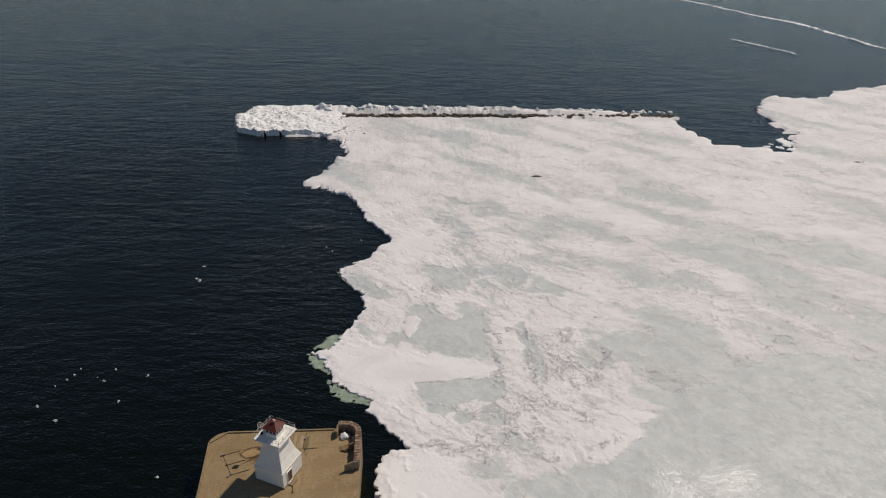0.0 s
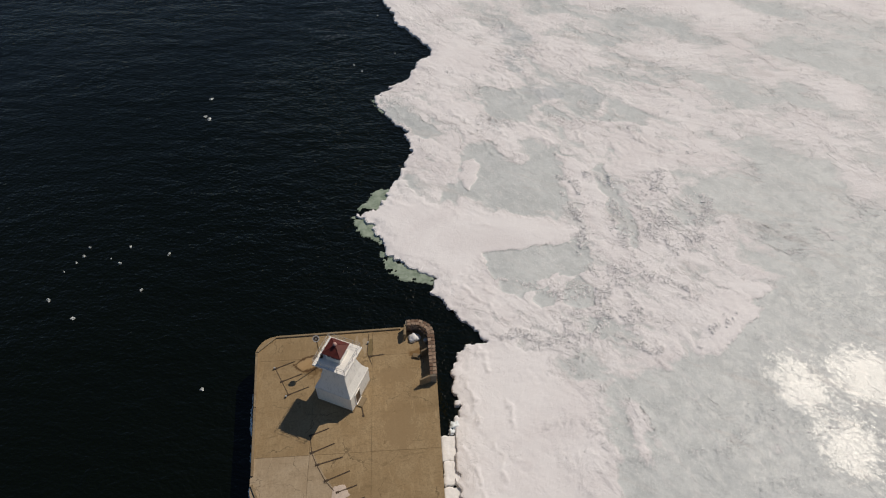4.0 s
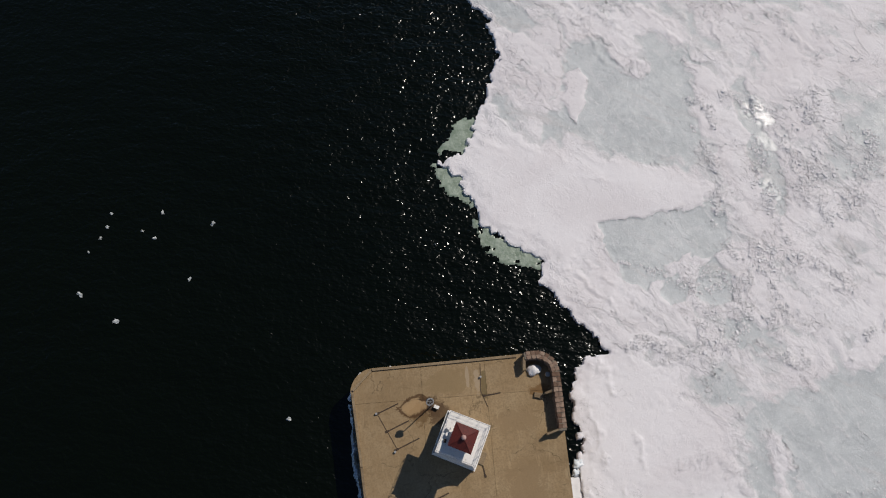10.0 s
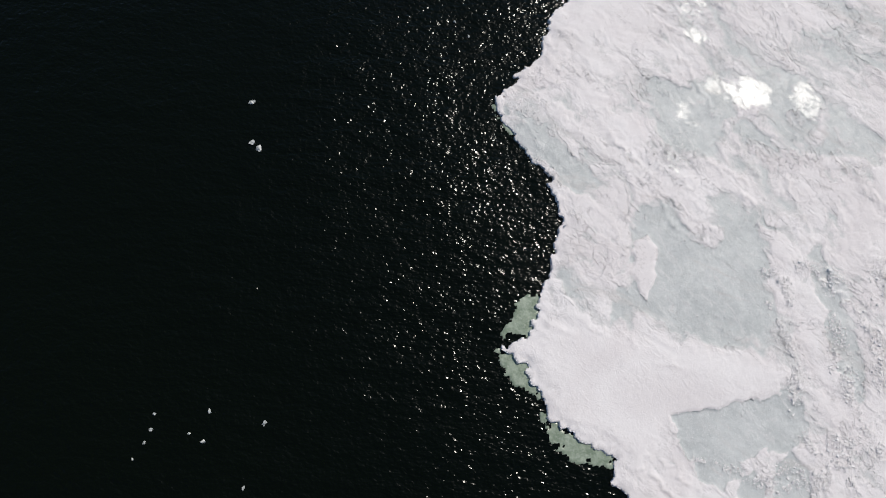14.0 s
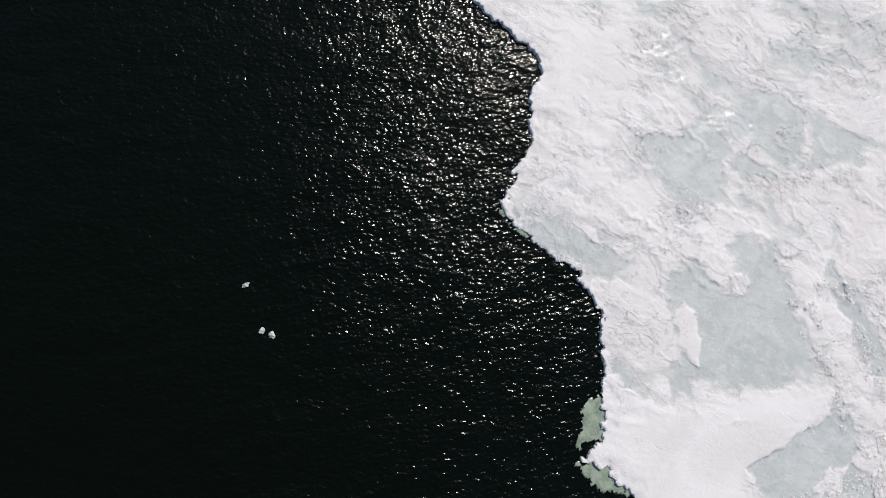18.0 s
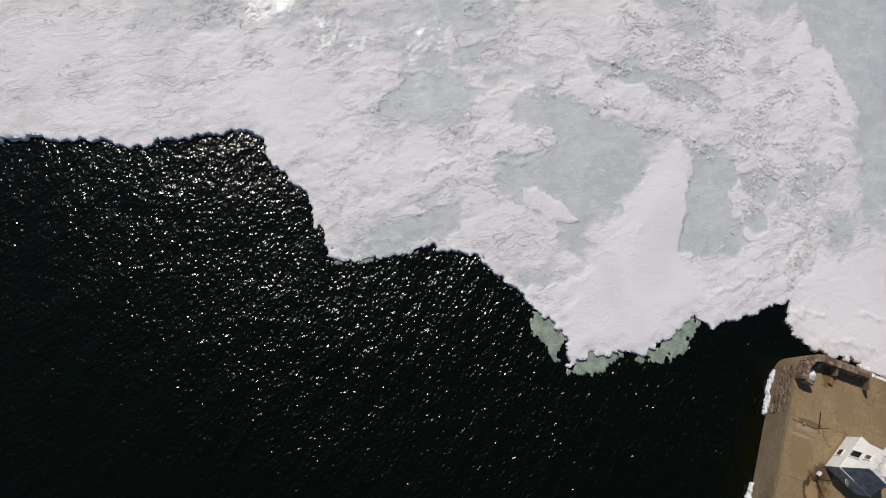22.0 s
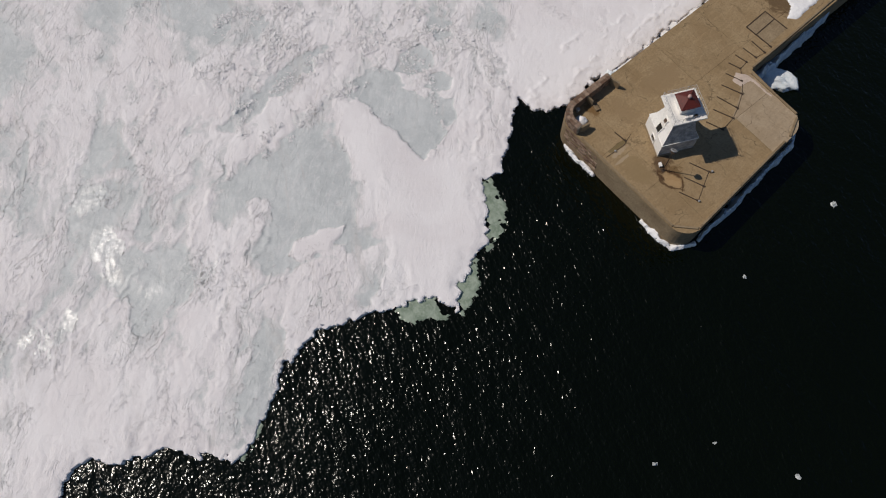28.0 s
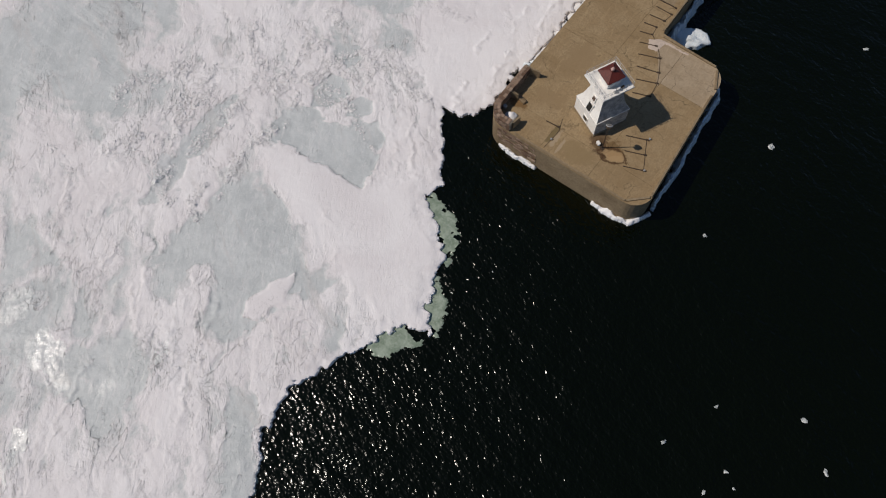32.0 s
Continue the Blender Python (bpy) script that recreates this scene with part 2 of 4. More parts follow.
def make_concrete(name, a, b, stain, bump=0.02, rust=False, cracks=0.0):
    m = Mat(name, 0.85, 0, 0.3)
    n1, n2, n3 = m.noise(0.5, 5, 0.62, 0.6), m.noise(5.0, 6, 0.65), m.noise(0.16, 3, 0.5, 0.4, (2.0, 0.8, 1), 5)
    c = m.mix(m.step(n1, 0.3, 0.7), a, b)
    c = m.mix(m.step(n2, 0.38, 0.70, 0.0, 0.55), c, tuple(x * 0.62 for x in a))
    c = m.mix(m.step(n3, 0.48, 0.68, 0.0, 0.45), c, stain)
    streak = m.noise(0.9, 7, 0.7, 0.6, (0.35, 1.9, 1.0), 4)
    c = m.mix(m.step(streak, 0.50, 0.70, 0.0, 0.40), c, tuple(min(1, x * 1.30) for x in b))
    c = m.mix(m.step(m.noise(0.8, 9, 0.75, 0.8, (1.8, 0.8, 1.0), 4), 0.52, 0.68, 0.0, 0.6), c, tuple(x * 0.72 for x in stain))
    c = m.mix(m.math("MULTIPLY", m.rand(), 0.28), c, tuple(x * 0.80 for x in a))
    if cracks:
        line = m.step(m.cells(cracks, "DISTANCE_TO_EDGE", 0, 1.0, 2.2), 0.055 * cracks, 0.012 * cracks)
        c = m.mix(m.math("MULTIPLY", line, m.step(n1, 0.42, 0.6, 0.0, 0.75)), c, tuple(x * 0.35 for x in a))
    if rust:
        sep = m.node("ShaderNodeSeparateXYZ")
        m.t.links.new(m.co, sep.inputs[0])
        for cx, cy, rx, ry, dark in ((5.4, -5.0, 1.6, 1.2, (0.15, 0.088, 0.036)), (6.6, -4.4, 1.2, 1.3, (0.10, 0.06, 0.03)), (7.3, -5.4, 1.1, 1.2, (0.095, 0.055, 0.028)), (14.2, -34.0, 2.6, 2.6, (0.10, 0.06, 0.028)), (8.6, -2.0, 3.0, 1.6, (0.25, 0.175, 0.09)), (11.6, -1.9, 0.35, 1.5, (0.37, 0.285, 0.19)), (10.6, -1.8, 0.22, 1.4, (0.37, 0.285, 0.19)), (15.5, -6.5, 2.5, 1.2, (0.265, 0.182, 0.098)), (15.8, -13.5, 2.2, 3.0, (0.265, 0.182, 0.098)), (12.3, -2.6, 0.35, 1.8, (0.15, 0.11, 0.05)), (18.3, -3.6, 1.4, 0.8, (0.16, 0.085, 0.03))):
            dx = m.math("DIVIDE", m.math("SUBTRACT", sep.outputs[0], cx), rx)
            dy = m.math("DIVIDE", m.math("SUBTRACT", sep.outputs[1], cy), ry)
            r = m.math("SQRT", m.math("ADD", m.math("MULTIPLY", dx, dx), m.math("MULTIPLY", dy, dy)))
            r = m.math("ADD", r, m.math("MULTIPLY", m.math("SUBTRACT", m.noise(0.9, 6, 0.68, 0.8), 0.5), 2.6))
            c = m.mix(m.step(r, 1.05, 0.7, 0.0, 0.8), c, dark)
        # a rusty rim left by standing water
        dx = m.math("DIVIDE", m.math("SUBTRACT", sep.outputs[0], 4.85), 1.55)
        dy = m.math("DIVIDE", m.math("SUBTRACT", sep.outputs[1], -4.35), 1.0)
        r = m.math("SQRT", m.math("ADD", m.math("MULTIPLY", dx, dx), m.math("MULTIPLY", dy, dy)))
        r = m.math("ADD", r, m.math("MULTIPLY", m.math("SUBTRACT", m.noise(0.7, 4, 0.6, 0.8), 0.5), 2.0))
        c = m.mix(m.step(r, 0.95, 0.6, 0.0, 0.75), c, (0.40, 0.26, 0.13))
        c = m.mix(m.step(m.math("ABSOLUTE", m.math("SUBTRACT", r, 1.02)), 0.20, 0.08, 0.0, 0.85), c, (0.075, 0.036, 0.014))
    m.color(c)
    m.bump(n2, bump)
    return m.m


def make_white_paint():
    """Weathered white paint with grey dirt and worn streaks down the walls."""
    m = Mat("weathered_white_paint", 0.62)
    n1, n2 = m.noise(1.7, 6, 0.65, 0.4, (0.6, 0.6, 1.6)), m.noise(9.0, 5, 0.6)
    c = m.mix(m.step(n1, 0.50, 0.74, 0.0, 0.65), (0.84, 0.81, 0.76), (0.55, 0.52, 0.48))
    c = m.mix(m.step(n2, 0.56, 0.72, 0.0, 0.6), c, (0.36, 0.34, 0.33))
    m.color(c)
    m.bump(n2, 0.012)
    return m.m


M_WATER, M_ICE, M_GREEN = make_water(), make_ice(), make_green()
M_DECK = make_concrete("tan_deck_concrete", (0.305, 0.210, 0.112), (0.36, 0.262, 0.150), (0.215, 0.142, 0.070), 0.02, True, 0.14)
M_PALE = make_concrete("pale_deck_concrete", (0.365, 0.275, 0.180), (0.415, 0.325, 0.225), (0.305, 0.225, 0.14), 0.02, True, 0.33)
M_WALL = make_concrete("stained_wall_concrete", (0.26, 0.19, 0.115), (0.33, 0.25, 0.155), (0.15, 0.095, 0.05), 0.04)
M_STONE = Mat("brown_parapet_stone", 0.85)
_c = M_STONE.mix(M_STONE.rand(), (0.12, 0.062, 0.036), (0.36, 0.255, 0.185))
_c = M_STONE.mix(M_STONE.step(M_STONE.noise(5.0, 5), 0.4, 0.7, 0.0, 0.6), _c, (0.10, 0.065, 0.045))
M_STONE.color(_c)
M_STONE.bump(M_STONE.noise(6.0, 5), 0.04)
M_STONE = M_STONE.m
M_MORTAR = simple("grey_mortar", (0.21, 0.18, 0.14), 0.9)
M_WHITE = make_white_paint()
M_MOTTLED = Mat("bare_grey_render", 0.8)
_c = M_MOTTLED.mix(M_MOTTLED.step(M_MOTTLED.noise(1.4, 7, 0.7, 0.5), 0.36, 0.64), (0.25, 0.245, 0.24), (0.52, 0.49, 0.455))
M_MOTTLED.color(M_MOTTLED.mix(M_MOTTLED.step(M_MOTTLED.noise(7.0, 5), 0.52, 0.7, 0.0, 0.6), _c, (0.11, 0.105, 0.10)))
M_MOTTLED.bump(M_MOTTLED.noise(6.0, 6), 0.02)
M_MOTTLED = M_MOTTLED.m
M_RED = simple("red_roof_paint", (0.115, 0.015, 0.009), 0.65, 0, 5, 0.35, 0.006)
M_STEEL = simple("dark_rusty_steel", (0.075, 0.048, 0.030), 0.7, 0.3, 8, 0.4)
M_GREY = simple("grey_painted_metal", (0.42, 0.42, 0.42), 0.5, 0.2, 5, 0.2)
M_GLASS = Mat("dark_window_glass", 0.06)
M_GLASS.color(M_GLASS.mix(M_GLASS.noise(3.0), (0.010, 0.012, 0.014), (0.022, 0.026, 0.028)))
M_GLASS = M_GLASS.m
M_DOOR = simple("brown_door_paint", (0.12, 0.075, 0.05), 0.6, 0, 4, 0.3)
M_ROCK = make_concrete("dark_wet_rock", (0.085, 0.068, 0.046), (0.17, 0.14, 0.10), (0.05, 0.042, 0.03), 0.08)
M_FLOE = simple("white_floe_ice", (0.80, 0.82, 0.83), 0.45, 0, 3, 0.12, 0.05, (0.62, 0.70, 0.74))
M_DRIFTING = simple("wet_drifting_ice", (0.62, 0.63, 0.62), 0.4, 0, 2.2, 0.3, 0.05, (0.30, 0.33, 0.32))
M_BLUEICE = simple("pale_blue_wall_ice", (0.66, 0.73, 0.80), 0.35, 0, 2, 0.2, 0.08, (0.48, 0.58, 0.68))
M_RUBBLE = simple("broken_snowy_ice", (0.77, 0.75, 0.75), 0.75, 0, 2.5, 0.14, 0.05)
M_CHALK = simple("pinkish_pale_concrete", (0.56, 0.45, 0.37), 0.85, 0, 4, 0.2, 0.02)
M_SNOW = simple("settled_snow", (0.84, 0.83, 0.83), 0.8, 0, 2.5, 0.08, 0.06)


# ---- tools ----
def fade(t):
    return t * t * t * (t * (t * 6 - 15) + 10)


def grain2(x, y, seed=0):
    """Value noise from 0 to 1 over arrays."""
    xi, yi = np.floor(x).astype(np.int64), np.floor(y).astype(np.int64)
    u, v = fade(x - xi), fade(y - yi)

    def h(a, b):
        k = (a * 374761393 + b * 668265263 + seed * 974711) & 0xFFFFFFFF
        k = ((k ^ (k >> 13)) * 1274126177) & 0xFFFFFFFF
        return ((k ^ (k >> 16)) & 0xFFFF) / 65535.0
    return (h(xi, yi) * (1 - u) + h(xi + 1, yi) * u) * (1 - v) + (h(xi, yi + 1) * (1 - u) + h(xi + 1, yi + 1) * u) * v


def fbm(x, y, seed=0, octaves=4, gain=0.5):
    out, amp, tot = 0, 1.0, 0
    for k in range(octaves):
        out = out + amp * grain2(x * 2 ** k + 17.3 * k, y * 2 ** k - 9.1 * k, seed + k)
        tot += amp
        amp *= gain
    return out / tot


def sdist(x, y, poly):
    """Signed distance to a closed outline, positive inside."""
    p = np.array(poly, float)
    q = np.roll(p, -1, 0)
    best = np.full(x.shape, 1e18)
    inside = np.zeros(x.shape, bool)
    for (ax, ay), (bx, by) in zip(p, q):
        dx, dy = bx - ax, by - ay
        t = np.clip(((x - ax) * dx + (y - ay) * dy) / (dx * dx + dy * dy + 1e-12), 0, 1)
        best = np.minimum(best, (x - ax - t * dx) ** 2 + (y - ay - t * dy) ** 2)
        if ay != by:
            inside ^= ((ay > y) != (by > y)) & (x < dx * (y - ay) / dy + ax)
    return np.where(inside, 1, -1) * np.sqrt(best)


def ragged(x, y, poly, amp=1.0, seed=0):
    """Signed distance to an outline roughened at three scales."""
    wx = (fbm(x / 2.6, y / 2.6, seed, 3) - 0.5) * 2.0 * amp + (fbm(x / 0.7, y / 0.7, seed + 9, 2) - 0.5) * 0.9 * amp
    wy = (fbm(x / 2.6, y / 2.6, seed + 50, 3) - 0.5) * 2.0 * amp + (fbm(x / 0.7, y / 0.7, seed + 59, 2) - 0.5) * 0.9 * amp
    return sdist(x + wx, y + wy, poly)


def spread(lo, hi, fine_lo, fine_hi, step, grow=1.12):
    """Grid lines that are dense in the middle and widen outwards."""
    mid = list(np.arange(fine_lo, fine_hi, step))
    out, s, v = [], step, fine_lo
    while v > lo:
        s = min(s * grow, 2.2 if -60 < v < 215 else 14.0)
        v -= s
        out.append(v)
    out.reverse()
    right, s, v = [], step, mid[-1]
    while v < hi:
        s = min(s * grow, 2.2 if -60 < v < 215 else 14.0)
        v += s
        right.append(v)
    return np.array(out + mid + right)


def sheet(name, xs, ys, sd_of, top_of, material, under=-0.35, layers=None):
    """A sheet of ice over grid lines: its rim follows the outline, its top has relief, and its sides go below the water."""
    X, Y = np.meshgrid(xs, ys)
    sx, sy = np.gradient(X, axis=1), np.gradient(Y, axis=0)
    cell = np.maximum(sx, sy)
    sd = sd_of(X, Y)
    gy, gx = np.gradient(sd)
    gx, gy = gx / sx, gy / sy
    g = np.sqrt(gx * gx + gy * gy) + 1e-6
    rim_in = (sd >= 0) & (sd < 0.75 * cell)
    rim_out = (sd < 0) & (sd > -0.75 * cell)
    mv = np.where(rim_in, -sd, np.where(rim_out, -sd - np.minimum(0.10, 0.3 * cell), 0)) * 0.9
    X2, Y2 = X + mv * gx / g / np.maximum(g, 0.7), Y + mv * gy / g / np.maximum(g, 0.7)
    Z = np.where(sd >= 0, top_of(X, Y, np.maximum(sd, 0)), under)
    keep = sd > -1.6 * cell
    quad = keep[:-1, :-1] & keep[1:, :-1] & keep[:-1, 1:] & keep[1:, 1:] & ((sd[:-1, :-1] >= 0) | (sd[1:, :-1] >= 0) | (sd[:-1, 1:] >= 0) | (sd[1:, 1:] >= 0))
    n = X.shape[1]
    i, j = np.nonzero(quad)
    q = np.stack([i * n + j, i * n + j + 1, (i + 1) * n + j + 1, (i + 1) * n + j], 1)
    used, inv = np.unique(q, return_inverse=True)
    q = inv.reshape(q.shape)
    co = np.stack([X2.ravel()[used], Y2.ravel()[used], Z.ravel()[used]], 1)
    me = bpy.data.meshes.new(name)
    me.vertices.add(len(co))
    me.vertices.foreach_set("co", co.ravel())
    me.loops.add(q.size)
    me.loops.foreach_set("vertex_index", q.ravel())
    me.polygons.add(len(q))
    me.polygons.foreach_set("loop_start", np.arange(0, q.size, 4))
    zq = Z.ravel()[used][q]
    me.polygons.foreach_set("use_smooth", zq.max(1) - zq.min(1) < 0.3)
    me.update(calc_edges=True)
    for key, fn in (layers or {}).items():
        at = me.attributes.new(key, "FLOAT", "POINT")
        at.data.foreach_set("value", fn(X, Y, sd).ravel()[used].astype(np.float32))
    me.materials.append(material)
    return new(name, me)


def part(name, bm, material, parent=None, label="", smooth=False):
    """Links a bmesh as one mesh object under a thing or a part."""
    me = bpy.data.meshes.new(name)
    bmesh.ops.recalc_face_normals(bm, faces=bm.faces)
    for f in bm.faces:
        f.smooth = smooth
    bm.to_mesh(me)
    bm.free()
    me.materials.append(material)
    ob = new(name, me)
    if parent:
        ob.parent = parent
    if label:
        ob["label"] = label
    return ob


def again(ob, m, parent=None):
    """One more object on the same mesh."""
    o = new(ob.name.split(".")[0], ob.data)
    o.parent = parent or ob.parent
    o.matrix_local = m
    return o


def empty(name, m):
    ob = new(name)
    ob.matrix_world = m
    bpy.context.view_layer.update()
    return ob


def box(sx, sy, sz, at=(0, 0, 0), bevel=0.0, bm=None, turn=0.0):
    """A box that stands on at."""
    bm = bm or bmesh.new()
    r = bmesh.ops.create_cube(bm, size=1)
    m = Matrix.Translation(at) @ Matrix.Rotation(radians(turn), 4, "Z") @ Matrix.Translation((0, 0, sz / 2)) @ Matrix.Diagonal((sx, sy, sz, 1))
    bmesh.ops.transform(bm, matrix=m, verts=r["verts"])
    if bevel:
        es = {e for v in r["verts"] for e in v.link_edges}
        bmesh.ops.bevel(bm, geom=list(es), offset=bevel, segments=2, affect="EDGES", profile=0.6)
    return bm


def rod(a, b, r, sides=8, bm=None, r2=None):
    bm = bm or bmesh.new()
    a, b = Vector(a), Vector(b)
    d = b - a
    c = bmesh.ops.create_cone(bm, cap_ends=True, segments=sides, radius1=r, radius2=r if r2 is None else r2, depth=d.length)
    bmesh.ops.transform(bm, matrix=Matrix.Translation((a + b) / 2) @ d.to_track_quat("Z", "Y").to_matrix().to_4x4(), verts=c["verts"])
    return bm


def loft(rings, bm=None, cap=True):
    """A skin over rings of equally many points."""
    bm = bm or bmesh.new()
    vs = [[bm.verts.new(p) for p in r] for r in rings]
    n = len(vs[0])
    for lo, hi in zip(vs, vs[1:]):
        for k in range(n):
            bm.faces.new((lo[k], lo[(k + 1) % n], hi[(k + 1) % n], hi[k]))
    if cap:
        bm.faces.new(vs[0][::-1])
        bm.faces.new(vs[-1])
    return bm


def prism(outline, z0, z1, bevel=0.0):
    bm = loft([[(x, y, z0) for x, y in outline], [(x, y, z1) for x, y in outline]])
    if bevel:
        top = [e for e in bm.edges if all(abs(v.co.z - z1) < 1e-5 for v in e.verts)]
        bmesh.ops.bevel(bm, geom=top, offset=bevel, segments=2, affect="EDGES")
    return bm


def lump(rx, ry, rz, seed, rough=0.35, sub=3, flat=-0.3):
    """An uneven lump of ice, snow or rock with a flattened base."""
    bm = bmesh.new()
    bmesh.ops.create_icosphere(bm, subdivisions=sub, radius=1)
    for v in bm.verts:
        p = v.co.copy()
        k = 1 + rough * (noise.fractal(p * 1.3 + Vector((seed * 7.1, seed * 3.3, seed)), 1.0, 2.0, 4))
        v.co = Vector((p.x * k * rx, p.y * k * ry, max(p.z * k, flat) * rz))
    return bm


def round_corner(cx, cy, r, a0, a1, n=8):
    return [(cx + r * math.cos(radians(a0 + (a1 - a0) * k / n)), cy + r * math.sin(radians(a0 + (a1 - a0) * k / n))) for k in range(n + 1)]


# ---- lake and ice ----
WATER_HALF = 4200.0
water_bm = bmesh.new()
bmesh.ops.create_grid(water_bm, x_segments=8, y_segments=8, size=WATER_HALF)
water = part("water", water_bm, M_WATER)
tagged(water, "dark open lake water with small sunlit ripples", "water", kind="structure")

RIM_NEAR = [(22.3, -330), (22.4, -40), (22.2, -14), (22.3, -12.4), (23.0, -10.5), (22.7, -7.4), (22.1, -4.6), (23.2, -1.3), (24.0, 0.3), (25.6, 0.0), (27.2, -0.1),
            (25.5, 2.5), (23.4, 6.1), (20.8, 8.6), (21.0, 11.3), (19.3, 13.6), (16.3, 14.9), (13.6, 17.0), (13.4, 19.8), (11.6, 23.0), (9.0, 26.0), (12.8, 27.1)]
RIM_MIDDLE = [(14.6, 30.8), (16.5, 34.4), (17.7, 38.6), (18.4, 43.6), (17.5, 46.3), (15.3, 49.3), (13.2, 53.5), (11.6, 56.6), (14.6, 58.6), (17.7, 61.2),
              (20.2, 66.2), (23.0, 69.2), (23.0, 71.8), (20.7, 76.2), (18.5, 79.8), (15.8, 83.2), (14.8, 90), (11.4, 98), (4, 103.5)]
RIM_FAR = [(-2.5, 105), (3, 116), (6, 130), (4.5, 142), (-6, 150), (-20, 151), (-27, 156), (-29, 164), (-25, 175), (20, 183),
           (84, 181), (128, 172), (126, 161), (134, 144), (156, 136), (164, 156), (164, 185), (181, 204), (199, 202), (225, 219), (300, 240), (1500, 420), (1500, -330)]
COAST = RIM_NEAR + RIM_MIDDLE + RIM_FAR

# drifted and packed snow: target value (lower is smoother), softness of its edge, outline
SNOW_NEAR = [
    (-0.45, 1.7, [(10, 25.5), (14, 27.5), (20, 27), (26, 24.6), (33, 23.3), (38.5, 21.8), (42.6, 19.2), (37.5, 16.9), (29, 15.9), (24, 12.5), (20, 11), (14, 17)]),
    (-0.45, 0.4, [(26.7, 30.2), (27.6, 29.4), (28.9, 32.2), (29.4, 35.5), (28.5, 37.6), (27.0, 36.8), (26.4, 33)]),
    (0.06, 0.8, [(20, 10), (24.5, 12.8), (28.5, 10.5), (31, 6), (34, 2.2), (30, -0.5), (26, -1), (23, 4)]),
    (-0.40, 2.2, [(22, -2), (28, -0.5), (33, -3), (38, -8), (38.5, -16), (37, -26), (35, -50), (20.4, -50)]),
    (0.12, 0.7, [(21, 33), (25, 30.5), (27.0, 33), (27.5, 38.5), (25.5, 43), (21, 41), (19, 36)])]
SNOW_EAST = [
    (0.12, 1.0, [(16, 58), (24, 49), (29, 45.5), (34, 40.5), (37.2, 37), (36.6, 44), (32, 50), (25, 61), (20, 64)]),
    (0.0, 0.7, [(44.8, 33), (47.2, 32), (48.2, 24), (49.5, 15.5), (47.5, 13), (45.6, 19)]),
    (-0.30, 0.8, [(54.5, -3), (58, -3), (63, 2), (67, 7.5), (62.5, 8.5), (58, 2.5)]),
    (0.14, 1.5, [(46, 47), (56, 45), (62, 35), (58, 27), (52.5, 34), (46, 41)]),
    (0.18, 1.2, [(50.5, 14), (60, 15), (59, 5), (52.5, -1.5), (47.5, 1), (47.6, 9)]),
    (-0.1, 1.5, [(43.2, -10), (44.6, -9), (45.2, -14), (44.6, -19), (43.6, -17)])]
# bare grey-blue ice
BARE_NEAR = [
    (0.98, 0.4, [(28.4, 16), (33, 16.2), (39.4, 17.2), (43, 18.4), (43.6, 13.4), (41.2, 10.3), (38, 11), (36, 10.0), (32.5, 7), (29.5, 11)]),
    (1.1, 0.3, [(34.6, 6.6), (35.4, 5.5), (37.0, 6.1), (37.8, 7.6), (36.6, 9.1), (35.2, 8.6)]),
    (1.05, 0.35, [(38.3, 6.2), (40.0, 4.9), (42.3, 5.8), (43.0, 8.0), (41.4, 10.4), (39.4, 9.6)]),
    (0.92, 0.9, [(22.5, 27.8), (27, 27.6), (30, 26.6), (34, 24.2), (41, 22.6), (42.4, 27), (43.2, 33), (42.8, 39), (39, 37.5), (36.5, 34.5), (33.5, 37.5), (32.4, 42.5), (29.8, 41.8),
                 (27.6, 40), (26.4, 34), (25.5, 30.4), (24, 31)])]
BARE_NORTH = [
    (0.9, 0.6, [(12.5, 55.5), (13.5, 50.8), (17.5, 47.6), (20.6, 43.3), (23.5, 44.3), (20, 49), (16, 53.5)]),
    (0.85, 0.8, [(31.5, 57.5), (36, 56), (41.5, 57.5), (43, 54), (40.5, 50.3), (38.6, 47.5), (34.5, 49.2), (31.5, 53)]),
    (0.8, 0.7, [(31, 48.6), (33.4, 44), (35.2, 43), (36, 45.4), (34, 48.4)]),
    (0.8, 0.9, [(44.5, 55.5), (47, 52.4), (50.6, 53), (51, 56.5), (47.5, 58)])]
BARE_EAST = [
    (0.8, 0.6, [(48.0, 34.5), (50.6, 34.2), (50.9, 28), (51.6, 22), (51.2, 15.5), (49.6, 15.2), (48.9, 21), (48.4, 28)]),
    (0.85, 0.6, [(49.6, 7.2), (51.4, 5.6), (54.4, 6.2), (55.0, 8.6), (52.8, 10.2), (50.4, 9.6)]),
    (0.8, 0.6, [(40.4, 1.6), (42.2, -0.4), (45.6, -0.2), (46.4, 1.9), (43.4, 2.9)]),
    (0.62, 1.4, [(30.5, -2), (36, -2.6), (41.5, -2.6), (41.5, -7), (36, -8.6), (31.5, -6)]),
    (0.92, 1.2, [(41.5, -7.8), (47, -5.8), (54, -4.6), (58, -3.4), (63, 1.6), (67.5, 6.8), (72, 9), (80, 14), (97, 23), (130, 20), (130, -60), (37, -60), (40, -24)])]
